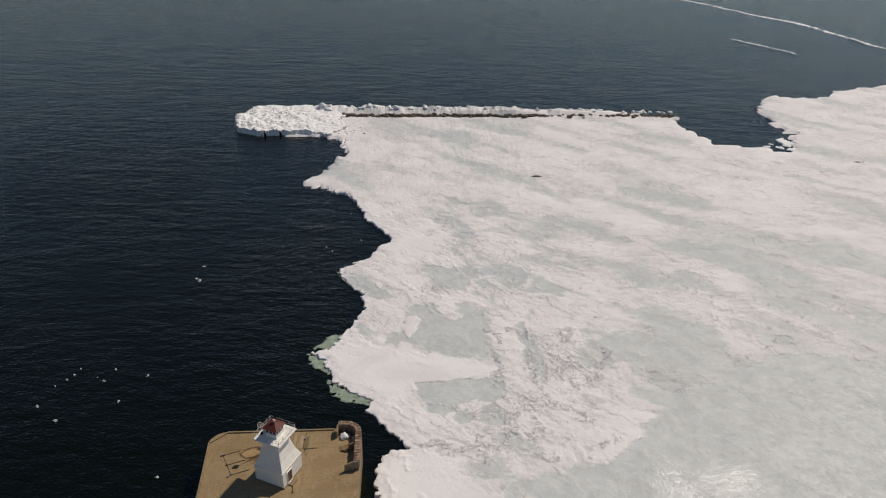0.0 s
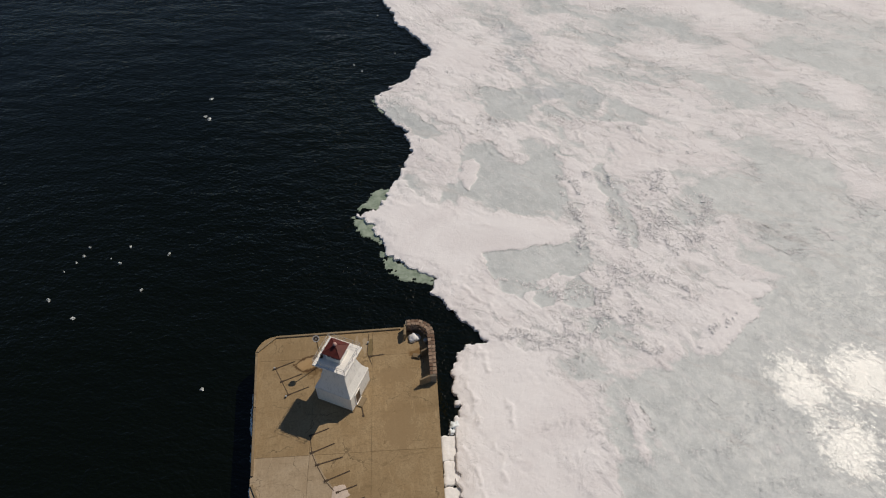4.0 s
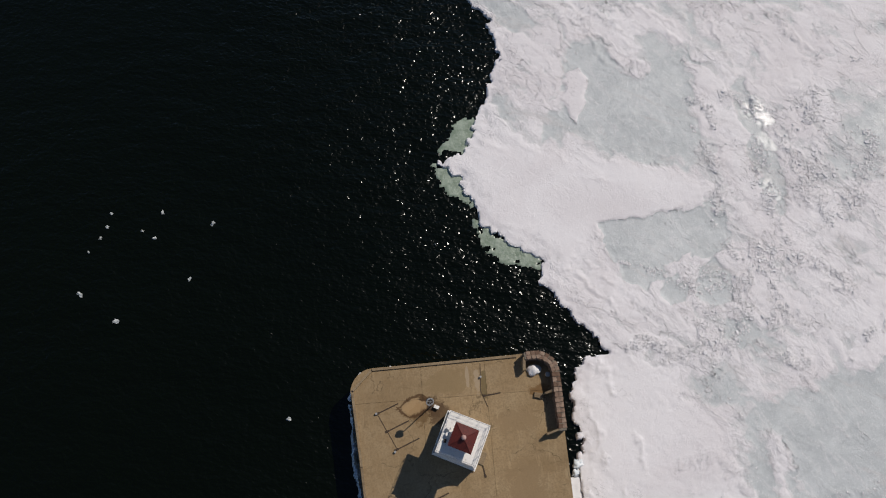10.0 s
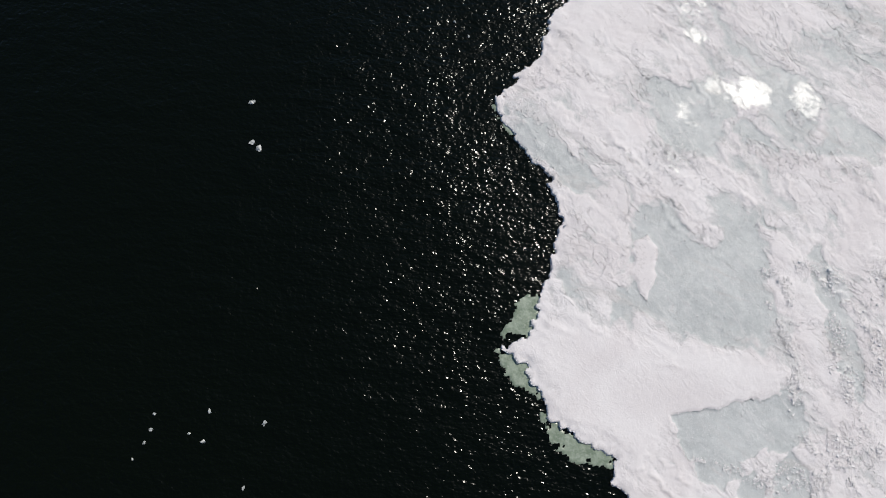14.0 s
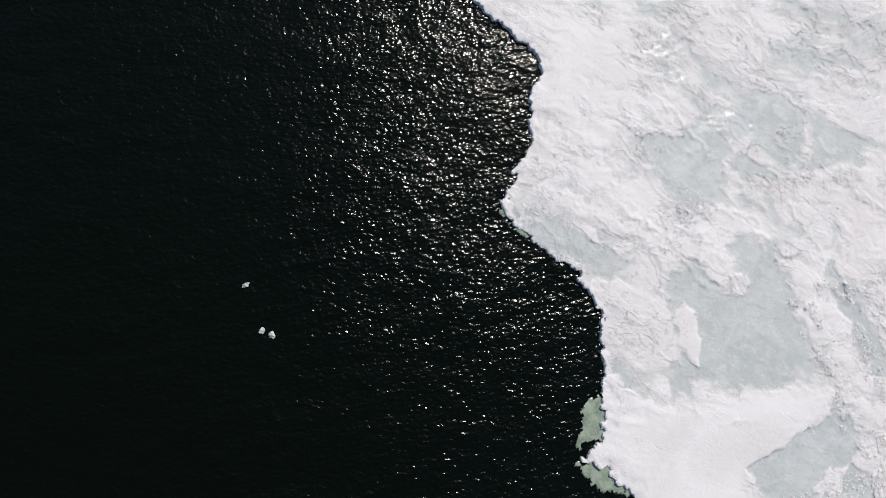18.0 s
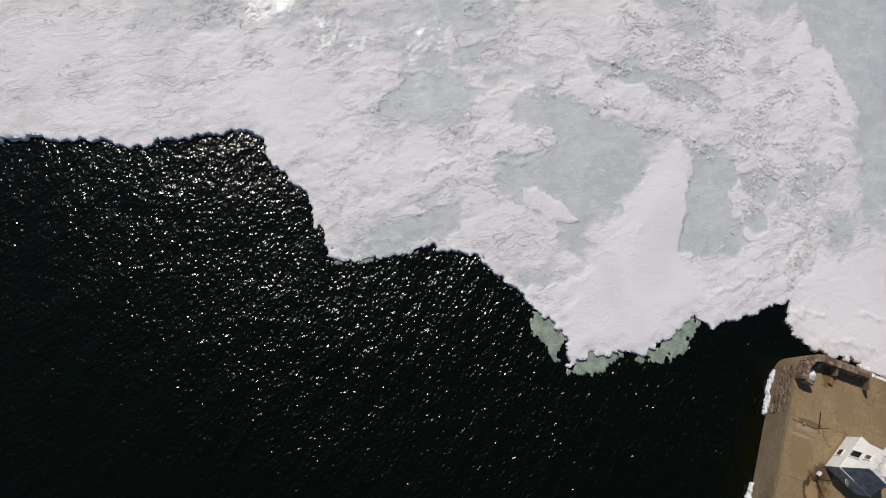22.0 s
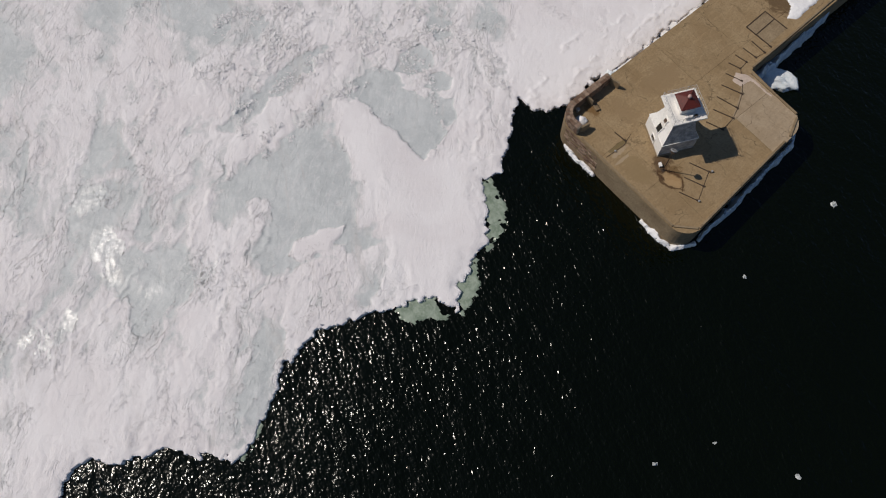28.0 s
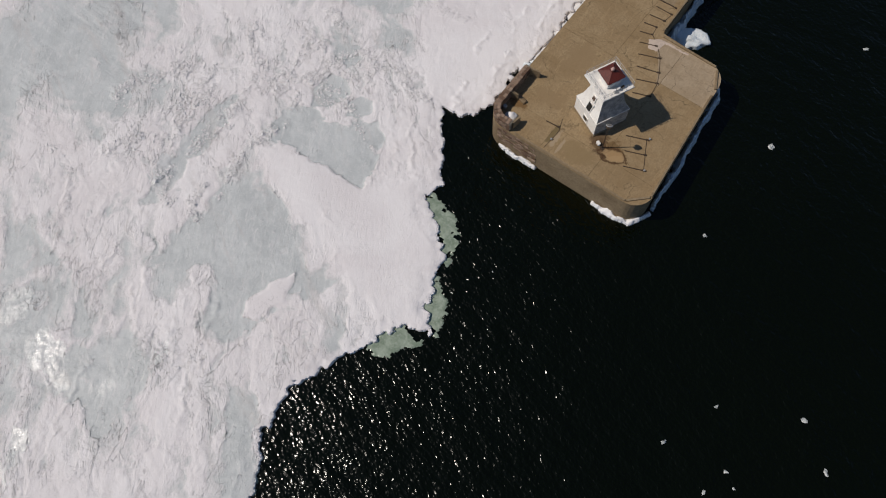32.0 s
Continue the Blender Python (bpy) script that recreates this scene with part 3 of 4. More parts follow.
# broad drifts and bare fields farther off: centre, half sizes, turn in degrees, weight
FAR_EAST = [(57.2, 46.0, 3.0, 4.8, 0, 0.7), (77, 30, 9, 8, 0, 0.7), (92, 20, 22, 14, 20, 0.6), (90, 58, 16, 9, 30, 0.5), (120, 55, 22, 9, 20, 0.5), (44, 90, 12, 6, 0, 0.55), (42, 74, 5, 3, 20, 0.6),
            (70, 80, 14, 6, 30, 0.5), (64, 24, 6, 4, 30, 0.7), (83, -0.6, 5, 3, 25, -1.0), (85, 9, 4, 3, 25, -1.0), (71, -7, 2.2, 3.0, 0, -0.7), (78, -16, 3.0, 5.0, -30, -0.8)]
FAR_NORTH = [(27, 67, 5, 9, 20, -0.6), (60, 150, 90, 18, 0, -0.3), (190, 120, 60, 50, 0, -0.2), (60, 118, 16, 5, 15, 0.5), (95, 112, 20, 5, -12, 0.6), (130, 100, 24, 7, -15, 0.5), (80, 140, 18, 4, -8, 0.4), (36, 108, 8, 4, 20, 0.4)]
# bands of broken chips: half width and line
CHIP_BANDS = [
    (1.25, [(43.0, 31), (43.3, 24.6), (43.9, 20), (44.2, 14.2), (44.2, 10.2), (44.7, 6.2), (43.1, 3.3), (41.2, 0.9)]),
    (1.2, [(47.6, 32.4), (52.5, 27.4), (54.3, 21), (54.6, 17), (56.8, 14.8)]),
    (0.5, [(46.6, 4.5), (46.5, -0.2), (49, -2.2), (51.7, -3.5), (54.3, -2.3), (57.2, 0.7), (61.1, 2.6)]),
    (0.55, [(29.5, 0.8), (31, 1.3), (34.1, -0.3), (37.6, 0.5), (41, 0.9)]),
    (0.9, [(44.8, 12.5), (49.4, 10.5), (53.3, 9.4), (56, 6)]),
    (0.8, [(49.5, 25), (49.8, 18), (51.5, 13)]),
    (1.3, [(58, 31.6), (55.5, 25), (58, 17), (61, 16.6), (63.7, 24.6)]),
    (0.8, [(47.5, 10), (47, 6), (49, 2.5), (52, 1.5)])]
# sharp folds pressed up in the snow
FOLDS = [
    (0.45, [(25.7, 51), (28.7, 47), (32.3, 37.8)]), (0.4, [(37.5, 47.1), (42.7, 40)]), (0.5, [(53.2, 45.2), (56.4, 42.7)]), (0.4, [(36.7, 60.7), (40, 52), (44.2, 42.4)]),
    (0.5, [(45.9, 67.5), (40, 66), (33.7, 67.9)]), (0.5, [(54, 76.8), (44.6, 70.4)]), (0.4, [(41.2, 51.7), (44, 44)]), (0.5, [(47, 43.6), (50.5, 29.2)]), (0.4, [(44, 41.8), (39.2, 45.4)]),
    (0.5, [(60.6, 37.6), (56.3, 41.4)]), (0.4, [(25.6, -0.3), (26.4, -1.5), (26.9, -3), (26.8, -4.7)]), (0.45, [(23.6, 10.6), (27.3, 6.6)]), (0.4, [(25.2, 12), (28.6, 8.4)]), (0.4, [(28.3, 6.2), (31, 2.7)]),
    (0.25, [(27, 22.4), (31, 21.3)]), (0.3, [(22.6, -14), (24.6, -18), (24.4, -26)]), (0.35, [(28.5, -8), (29.4, -10), (29, -12.5)]), (0.35, [(26.5, -14), (27.6, -16.5), (27, -19.5)]), (0.3, [(24.2, -6), (25.1, -9), (24.6, -11.5)])]
# melt water standing on the ice: centre, half sizes and how closed the film is
POOLS = [(65.6, -8.8, 3.6, 4.8, 0.9), (74, -8, 5, 5, 0.9), (68, -17, 4.5, 5, 0.9), (44.6, 55.0, 2.6, 1.7, 1.6), (40.6, 56.5, 1.8, 1.4, 0.8), (52.0, 53.6, 1.8, 2.6, 0.95), (36, 53, 2.2, 1.6, 0.6), (33.5, 46.5, 1.6, 3.0, 0.55),
         (39.2, 63.6, 1.0, 0.9, 1.3), (38.6, 66.5, 1.8, 2.4, 0.75), (41.6, 74.5, 2.6, 1.8, 1.15), (39.5, 77, 3.6, 3.0, 0.7), (40.3, 69, 1.0, 1.3, 1.1), (50.6, 29.6, 1.5, 1.7, 1.3), (50.6, 25.5, 0.9, 1.8, 0.8), (50.2, 19, 0.7, 2.4, 0.8)]


def wet_of(X, Y, sd):
    out = np.zeros(X.shape)
    wx = (fbm(X / 1.5, Y / 1.5, 131, 4) - 0.5) * 2.6
    for cx, cy, a, b, full in POOLS:
        out = np.maximum(out, full * np.clip(1.25 - 0.8 * np.hypot((X + wx - cx) / a, (Y - wx - cy) / b), 0, 0.95))
    return out


def near_line(X, Y, width, line):
    """1 on a line, falling to 0 a width or two away."""
    best = np.full(X.shape, 1e9)
    for (ax, ay), (bx, by) in zip(line, line[1:]):
        dx, dy = bx - ax, by - ay
        t = np.clip(((X - ax) * dx + (Y - ay) * dy) / (dx * dx + dy * dy), 0, 1)
        best = np.minimum(best, (X - ax - t * dx) ** 2 + (Y - ay - t * dy) ** 2)
    return np.exp(-best / (width * width))


def warped(X, Y, far, amount, seed):
    return X + (fbm(X / far, Y / far, seed, 4, 0.6) - 0.5) * amount, Y + (fbm(X / far, Y / far, seed + 40, 4, 0.6) - 0.5) * amount


def bare_of(X, Y, sd):
    """Bare ice (high) between snow drifts (low): a swirled ground, on which the plotted drifts and patches stand."""
    wx, wy = (fbm(X / 5, Y / 5, 21, 4) - 0.5) * 5.5, (fbm(X / 5, Y / 5, 31, 4) - 0.5) * 5.5
    u, v = (X + wx - Y - wy) * 0.7071, (X + wx + Y + wy) * 0.7071
    streak = fbm(u / 5.5, v / 1.5, 7, 5, 0.62) - 0.5
    out = 0.27 + (fbm(u / 14, v / 5.0, 3, 5, 0.58) - 0.5) * 1.2 + streak * 1.1
    for cx, cy, a, b, turn, w in FAR_EAST + FAR_NORTH:
        c, s = math.cos(radians(turn)), math.sin(radians(turn))
        dx, dy = X + wx * 0.8 - cx, Y + wy * 0.8 - cy
        r = np.sqrt(((dx * c + dy * s) / a) ** 2 + ((-dx * s + dy * c) / b) ** 2)
        out = out + w * 0.62 * np.clip(0.5 + (1.08 - r) * 2.4, 0, 1)
    far = np.clip((np.hypot(X - 35, Y - 30) - 42) / 30, 0, 1) * 0.8
    out = out * (1 - far) + far * (0.30 + (fbm(u / 24, v / 7, 91, 4, 0.5) - 0.5) * 2.0)
    px, py = warped(X, Y, 2.2, 3.0, 23)
    qx, qy = warped(X, Y, 3.0, 1.2, 27)
    mottle = (fbm(X / 1.8, Y / 1.8, 51, 5, 0.66) - 0.5) * 0.9 + streak * 0.9
    for goal, soft, outline in BARE_NORTH + BARE_EAST + SNOW_EAST + SNOW_NEAR[2:] + BARE_NEAR[3:] + SNOW_NEAR[:2] + BARE_NEAR[:3]:
        calm = goal < -0.4 or goal > 1
        m = np.clip(0.5 + sdist(qx if calm else px, qy if calm else py, outline) / (2 * soft), 0, 1)
        m = m * m * (3 - 2 * m)
        out = out * (1 - m) + m * (goal + mottle * (0.15 if calm else 1.0 if goal > 0.3 else 1.15))
    return np.clip(out - np.clip(1 - sd / 1.6, 0, 1) * 0.4, -0.5, 1.3)


def rubble_of(X, Y, sd):
    """Where broken ice was pushed into bands of chips."""
    px, py = warped(X, Y, 3.0, 3.4, 61)
    v = np.zeros(X.shape)
    for width, line in CHIP_BANDS:
        v = np.maximum(v, near_line(px, py, width, line))
    line = np.abs(fbm(X / 26, Y / 26, 77, 3) - 0.5)
    v = np.maximum(v, np.clip(1 - line / 0.03, 0, 1) * 0.6 * (X > 30))
    return np.clip(v * np.clip((fbm(X / 1.6, Y / 1.9, 5, 4, 0.6) - 0.42) * 7, 0, 1), 0, 1)


def fold_of(X, Y):
    px, py = warped(X, Y, 1.6, 2.2, 81)
    v = np.zeros(X.shape)
    for width, line in FOLDS:
        v = np.maximum(v, near_line(px, py, width * 0.55, line))
    return v * np.clip(2.6 * fbm(X / 1.1, Y / 1.1, 83, 3) - 0.7, 0, 1.2)


def ice_top(X, Y, sd):
    bare = bare_of(X, Y, sd)
    cover = np.clip(1.1 - bare * 1.6, 0, 1)
    rough_snow = cover * np.clip((bare + 0.36) * 4, 0.1, 1)
    h = 0.22 + 0.24 * np.clip(sd / 2.0, 0, 1) + (fbm(X / 12, Y / 12, 40, 3) - 0.5) * 0.40 + cover * 0.07
    wx, wy = warped(X, Y, 4.0, 3.0, 63)
    u, v = (wx - wy) * 0.7071, (wx + wy) * 0.7071
    h += rough_snow * (fbm(u / 4.0, v / 1.1, 60, 5, 0.66) - 0.5) * 0.15
    crest = 1 - np.abs(2 * fbm(u / 6.0, v / 1.7, 66, 4, 0.55) - 1)
    h += rough_snow * np.clip((crest - 0.80) * 5, 0, 1) ** 1.5 * 0.07 * np.clip(fbm(X / 6, Y / 6, 67, 2) * 3 - 1.0, 0, 1)
    h += fold_of(X, Y) * 0.15
    h += rubble_of(X, Y, sd) * (grain2(X * 1.3, Y * 1.3, 8) * 0.05 + grain2(X * 2.9, Y * 2.9, 18) * 0.10)
    rim = np.clip(1 - sd / 1.8, 0, 1)
    h += rim * (fbm(X / 1.4, Y / 1.4, 71, 4, 0.6) - 0.4) * 0.32
    # heaps of ice on the breakwater
    crest = np.clip((118 - X) / 40, 0.3, 1) * (X < 130)
    heap = np.clip(1 - np.abs(Y - 177.0 + 0.02 * X) / 4.0, 0, 1) * crest
    h += heap ** 0.6 * (0.5 + 3.0 * fbm(X / 4.0, Y / 4.0, 15, 4, 0.65))
    return np.maximum(h, 0.12)


def rim_of(X, Y):
    """Distance to the ice rim, which is broken more coarsely far out."""
    far = np.clip((Y - 95) / 15, 0, 1)
    return ragged(X + far * (fbm(X / 9, Y / 9, 90, 4, 0.6) - 0.5) * 9, Y + far * (fbm(X / 9, Y / 9, 95, 4, 0.6) - 0.5) * 9, COAST, 1.0, 2)


xs = spread(-45, 1400, 8, 62, 0.2)
ys = spread(-330, 300, -26, 92, 0.2)
field = sheet("ice_field", xs, ys, rim_of, ice_top, M_ICE, -0.35, {"bare": bare_of, "rubble": rubble_of, "wet": wet_of})
tagged(field, "snow covered lake ice with bare grey-blue patches", "ice", kind="structure")


def small_sheet(name, poly, material, z, label, step=0.22, amp=0.7, seed=0, parent=None):
    p = np.array(poly)
    gx = np.arange(p[:, 0].min() - 1.5, p[:, 0].max() + 1.5, step)
    gy = np.arange(p[:, 1].min() - 1.5, p[:, 1].max() + 1.5, step)
    ob = sheet(name, gx, gy, lambda X, Y: ragged(X, Y, poly, amp, seed) - np.clip(fbm(X / 0.5, Y / 0.5, seed + 4, 2) - 0.60, 0, 1) * 9 * np.exp(-np.abs(sdist(X, Y, poly)) / 0.8),
               lambda X, Y, sd: z + (fbm(X / 1.5, Y / 1.5, seed, 3) - 0.5) * z * 0.8, material, -0.12)
    return tagged(ob, label, "ice shelf", "green ice shelves")


small_sheet("ice_shelf", [(9.4, 26.3), (10.3, 28.2), (12.2, 30.6), (14.6, 31.4), (15.2, 29), (13, 26.6)], M_GREEN, 0.06, "pale green submerged ice shelf beside a white ice tip", seed=3)
small_sheet("ice_shelf", [(8.6, 25.6), (8.8, 22.8), (11.0, 20.8), (12.9, 19.2), (14.5, 20), (13, 23.5), (11, 25.5)], M_GREEN, 0.06, "pale green submerged ice shelf along the snowy rim", seed=5)
small_sheet("ice_shelf", [(13.4, 17.4), (13.6, 14.9), (15.4, 12.8), (18.0, 11.3), (20.9, 10.9), (21.6, 12.0), (19.5, 14.4), (16.2, 15.7), (14.5, 17.4)], M_GREEN, 0.06, "pale green submerged ice shelf with pitted rim", seed=8)
small_sheet("ice_shelf", [(11.2, 56.0), (12.2, 53.5), (14.5, 49.6), (16.3, 48.6), (15.5, 52), (13.3, 56)], M_GREEN, 0.05, "thin grey-green ice shelf awash at the rim", seed=11, amp=0.4)


# ---- pier ----
DECK = 4.5
HEAD = ([(16.2, 0.36), (18.35, 0.42)] + round_corner(18.0, -1.88, 2.3, 80, 0, 8) + [(20.3, -8), (20.4, -60), (20.4, -300), (12.4, -300), (9.3, -25.0), (9.3, -22.95)]
        + round_corner(2.3, -19.8, 2.7, 268, 180, 8) + round_corner(0.62, -2.45, 2.5, 180, 92, 8))
pier = empty("pier", pose(10, -10, 0))


def local(ob):
    """Keeps a child that was built in world places where it is."""
    ob.matrix_parent_inverse = ob.parent.matrix_world.inverted()
    return ob


local(part("pier_wall", prism(HEAD, -1.0, DECK - 0.12, 0.05), M_WALL, pier, "stained tan concrete wall standing in the lake"))
tagged(pier, "tan concrete pier head with a long narrower trunk", "pier", kind="structure")

# deck slabs, laid between joints
cuts_x = [-1.99, 5.7, 12.55, 20.46]
cuts_y = [0.75, -3.6, -16.3, -24.2, -36.2, -48, -62, -74, -90, -120, -160, -220, -300]


def clip_cell(x0, x1, y0, y1, outline):
    """A deck slab between joints, cut to the pier's outline."""
    bm = bmesh.new()
    f = bm.faces.new([bm.verts.new((x, y, 0)) for x, y in outline])
    for no, co in (((-1, 0, 0), (x0, 0, 0)), ((1, 0, 0), (x1, 0, 0)), ((0, -1, 0), (0, y0, 0)), ((0, 1, 0), (0, y1, 0))):
        bmesh.ops.bisect_plane(bm, geom=bm.verts[:] + bm.edges[:] + bm.faces[:], plane_co=co, plane_no=no, clear_outer=True)
        if not bm.faces:
            bm.free()
            return None
    area = sum(f.calc_area() for f in bm.faces)
    if area < 0.4:
        bm.free()
        return None
    bmesh.ops.dissolve_limit(bm, angle_limit=0.01, verts=bm.verts, edges=bm.edges)
    ex = bmesh.ops.extrude_face_region(bm, geom=bm.faces[:])
    bmesh.ops.translate(bm, vec=(0, 0, 0.12), verts=[v for v in ex["geom"] if isinstance(v, bmesh.types.BMVert)])
    return bm


GAP = 0.012
for i in range(len(cuts_x) - 1):
    for j in range(len(cuts_y) - 1):
        b = clip_cell(cuts_x[i] + GAP, cuts_x[i + 1] - GAP, cuts_y[j + 1] + GAP, cuts_y[j] - GAP, HEAD)
        if b:
            pale = cuts_x[i + 1] < 6 and cuts_y[j] < -9
            o = part("deck_slab", b, M_PALE if pale else M_DECK, pier)
            o.matrix_parent_inverse = pier.matrix_world.inverted()
            o.location.z = DECK - 0.12 + random.uniform(-0.004, 0.004)

# paler worn topping beside the steel strips
worn = prism([(5.715, -15.82), (6.05, -15.85), (6.6, -17.1), (7.65, -19.0), (8.4, -20.0), (9.0, -20.8), (9.0, -22.3), (5.715, -22.25)], DECK - 0.05, DECK + 0.012, 0.004)
local(part("topping_slab", worn, M_PALE, pier, "pale cracked concrete topping"))

# kerbs along the edges, and the long upstand in front
def beam(a, b, w, h, z=DECK, bevel=0.03):
    d = Vector((b[0] - a[0], b[1] - a[1], 0))
    return box(d.length, w, h, (((a[0] + b[0]) / 2), ((a[1] + b[1]) / 2), z), bevel, None, math.degrees(math.atan2(d.y, d.x)))


for a, b in (((0.5, -0.14), (8.3, 0.02)), ((8.34, 0.02), (16.1, 0.18)), ((0.40, -0.22), (-1.62, -2.2)), ((-1.68, -2.35), (-1.0, -10)), ((-1.0, -10.04), (-0.3, -18.4)), ((-0.22, -19.4), (1.0, -21.95)),
             ((1.4, -22.32), (9.0, -22.5)), ((9.5, -23.2), (9.62, -30)), ((9.62, -30.04), (9.95, -40)), ((9.95, -40.04), (10.3, -52))):
    local(part("kerb", beam(a, b, 0.26, 0.2, DECK + 0.002), M_WALL, pier))

# dark open joints between the strip ends
for a, b in (((0.75, -4.6), (2.75, -8.5)), ((5.65, -13.4), (5.95, -15.6)), ((5.95, -15.6), (6.6, -17.1)), ((6.6, -17.1), (7.65, -19.0)), ((7.65, -19.0), (8.9, -20.4)), ((8.9, -20.4), (10.3, -21.5)), ((10.3, -21.5), (10.5, -22.7)), ((10.2, -24.2), (10.0, -25.5)), ((12.1, -0.3), (11.9, -3.2)), ((11.9, -3.2), (12.5, -4.9))):
    low = 0.45 if a[1] < -12 else 0.0
    local(part("open_joint", beam((a[0], a[1] - low), (b[0], b[1] - low), 0.08, 0.008, DECK + 0.014, 0.0), M_STEEL, pier))

# parapet of rough stones on the corner of the pier
parapet = empty("parapet", pose(19.5, -2, DECK))
tagged(parapet, "curved brown stone parapet wall on the pier corner", "wall")
path = [(16.75, -0.06), (17.6, -0.02), (18.2, -0.02)] + round_corner(17.95, -1.93, 1.9, 85, 5, 7) + [(19.85, -2.6), (19.86, -4.0), (19.87, -5.6), (19.88, -7.3), (19.88, -7.95)]


def along(pts, s):
    for (ax, ay), (bx, by) in zip(pts, pts[1:]):
        d = math.hypot(bx - ax, by - ay)
        if s <= d:
            return ax + (bx - ax) * s / d, ay + (by - ay) * s / d, math.degrees(math.atan2(by - ay, bx - ax))
        s -= d
    return (*pts[-1], -90)


LENGTH = sum(math.hypot(b[0] - a[0], b[1] - a[1]) for a, b in zip(path, path[1:]))
core = []
for k in range(25):
    x, y, t = along(path, LENGTH * k / 24)
    nx, ny = -math.sin(radians(t)) * 0.36, math.cos(radians(t)) * 0.36
    core.append([(x - nx, y - ny, DECK), (x + nx, y + ny, DECK), (x + nx, y + ny, DECK + 1.48), (x - nx, y - ny, DECK + 1.48)])
local(part("wall_core", loft(core), M_MORTAR, parapet))


def stone_mesh(seed, sx, sy, sz):
    rnd = random.Random(seed)
    bm = box(sx, sy, sz, (0, 0, 0), 0.05)
    for v in bm.verts:
        v.co += Vector((rnd.uniform(-1, 1), rnd.uniform(-1, 1), rnd.uniform(-1, 1))) * 0.022
    return bm


stones = [part("stone", stone_mesh(k, 0.50, 0.42, 0.37), M_STONE, parapet) for k in range(5)]
n_along = int(LENGTH / 0.53)
used_proto = 0
for c in range(4):
    for row in (-0.215, 0.215):
        for k in range(n_along):
            x, y, t = along(path, (k + 0.5 + 0.25 * (c % 2)) * 0.53)
            px, py = x - math.sin(radians(t)) * row, y + math.cos(radians(t)) * row
            m = Matrix.Translation((px - 19.5, py + 2, 0.02 + 0.385 * c + random.uniform(-0.01, 0.03))) @ Matrix.Rotation(radians(t + random.uniform(-4, 4)), 4, "Z") @ Matrix.Diagonal((random.uniform(0.9, 1.02), random.uniform(0.9, 1.06), 1, 1))
            if used_proto < 5:
                stones[used_proto].matrix_local = m
                used_proto += 1
            else:
                again(random.choice(stones), m, parapet)


def buttress(a, b, h0, h1, w, name="buttress"):
    """A low wall that falls away from the parapet."""
    d = (Vector(b) - Vector(a)).normalized()
    n = Vector((-d.y, d.x)) * w / 2
    ring = lambda p, h: [(p[0] - n.x, p[1] - n.y, DECK), (p[0] + n.x, p[1] + n.y, DECK), (p[0] + n.x, p[1] + n.y, DECK + h), (p[0] - n.x, p[1] - n.y, DECK + h)]
    bm = loft([ring(a, h0), ring(b, h1)])
    bmesh.ops.bevel(bm, geom=bm.edges[:], offset=0.03, segments=1, affect="EDGES")
    return local(part(name, bm, M_WALL, parapet))


buttress((19.7, -7.75), (18.25, -8.2), 1.5, 1.2, 0.22)
buttress((19.7, -3.75), (18.55, -4.05), 1.45, 1.0, 0.26)
buttress((16.72, -0.2), (16.6, -1.55), 1.45, 1.1, 0.3)
local(part("step_slab", box(1.0, 0.55, 0.3, (18.0, -4.15, DECK), 0.04, None, -15), M_WALL, parapet))

# spalled masonry on the face under the parapet
spall = [part("brick", stone_mesh(40 + k, 0.56, 0.22, 0.30), M_STONE, pier) for k in range(4)]
placed = 0
for row in range(9):
    for k in range(10):
        x = 12.9 + k * 0.62 + 0.3 * (row % 2)
        z = 1.0 + row * 0.36
        if x > 18.2 or random.random() < 0.30 or (z > 3.4 and x < 14.5 and random.random() < 0.4):
            continue
        m = Matrix.Translation((x - 10, 0.26 + 0.02 * (x - 12) + 10 + random.uniform(-0.05, 0.02), z)) @ Matrix.Rotation(radians(random.uniform(-2, 2) + 1.5), 4, "Z")
        if placed < 4:
            spall[placed].matrix_local = m
            placed += 1
        else:
            again(random.choice(spall), m, pier)

# ---- lighthouse ----
TOWER = pose(9.3, -8.2, DECK, 0, 0, -25.3)
tower = empty("lighthouse", TOWER)
tagged(tower, "weathered white square lighthouse tower with a red lantern roof", "lighthouse")
BASE, NECK, DECKW, Z1, Z2, Z3 = 4.5, 2.6, 4.1, 2.55, 5.7, 7.1


def square(s, z):
    return [(-s / 2, -s / 2, z), (s / 2, -s / 2, z), (s / 2, s / 2, z), (-s / 2, s / 2, z)]


part("plinth", box(4.75, 4.75, 0.16, (0, 0, 0), 0.03), M_WALL, tower, "tan concrete plinth")
base_wall = part("base_wall", loft([square(BASE, 0.16), square(BASE, Z1)]), M_WHITE, tower)
part("belt_course", box(BASE + 0.12, BASE + 0.12, 0.10, (0, 0, Z1), 0.02), M_WHITE, tower)
sloping_wall = part("sloping_wall", loft([square(BASE - 0.02, Z1 + 0.10), square(3.5, 3.8), square(NECK, Z2), square(NECK - 0.04, Z2 + 0.35)]), M_WHITE, tower, "weathered white wall that leans inwards")
part("cove", loft([square(NECK - 0.04, Z2 + 0.35), square(NECK + 0.14, Z2 + 0.65), square(NECK + 0.55, Z2 + 0.90), square(DECKW - 0.1, Z3 - 0.22)]), M_WHITE, tower, "flared white cove under the gallery")
part("gallery_deck", box(DECKW, DECKW, 0.22, (0, 0, Z3 - 0.22), 0.03), M_WHITE, tower, "white painted gallery deck")

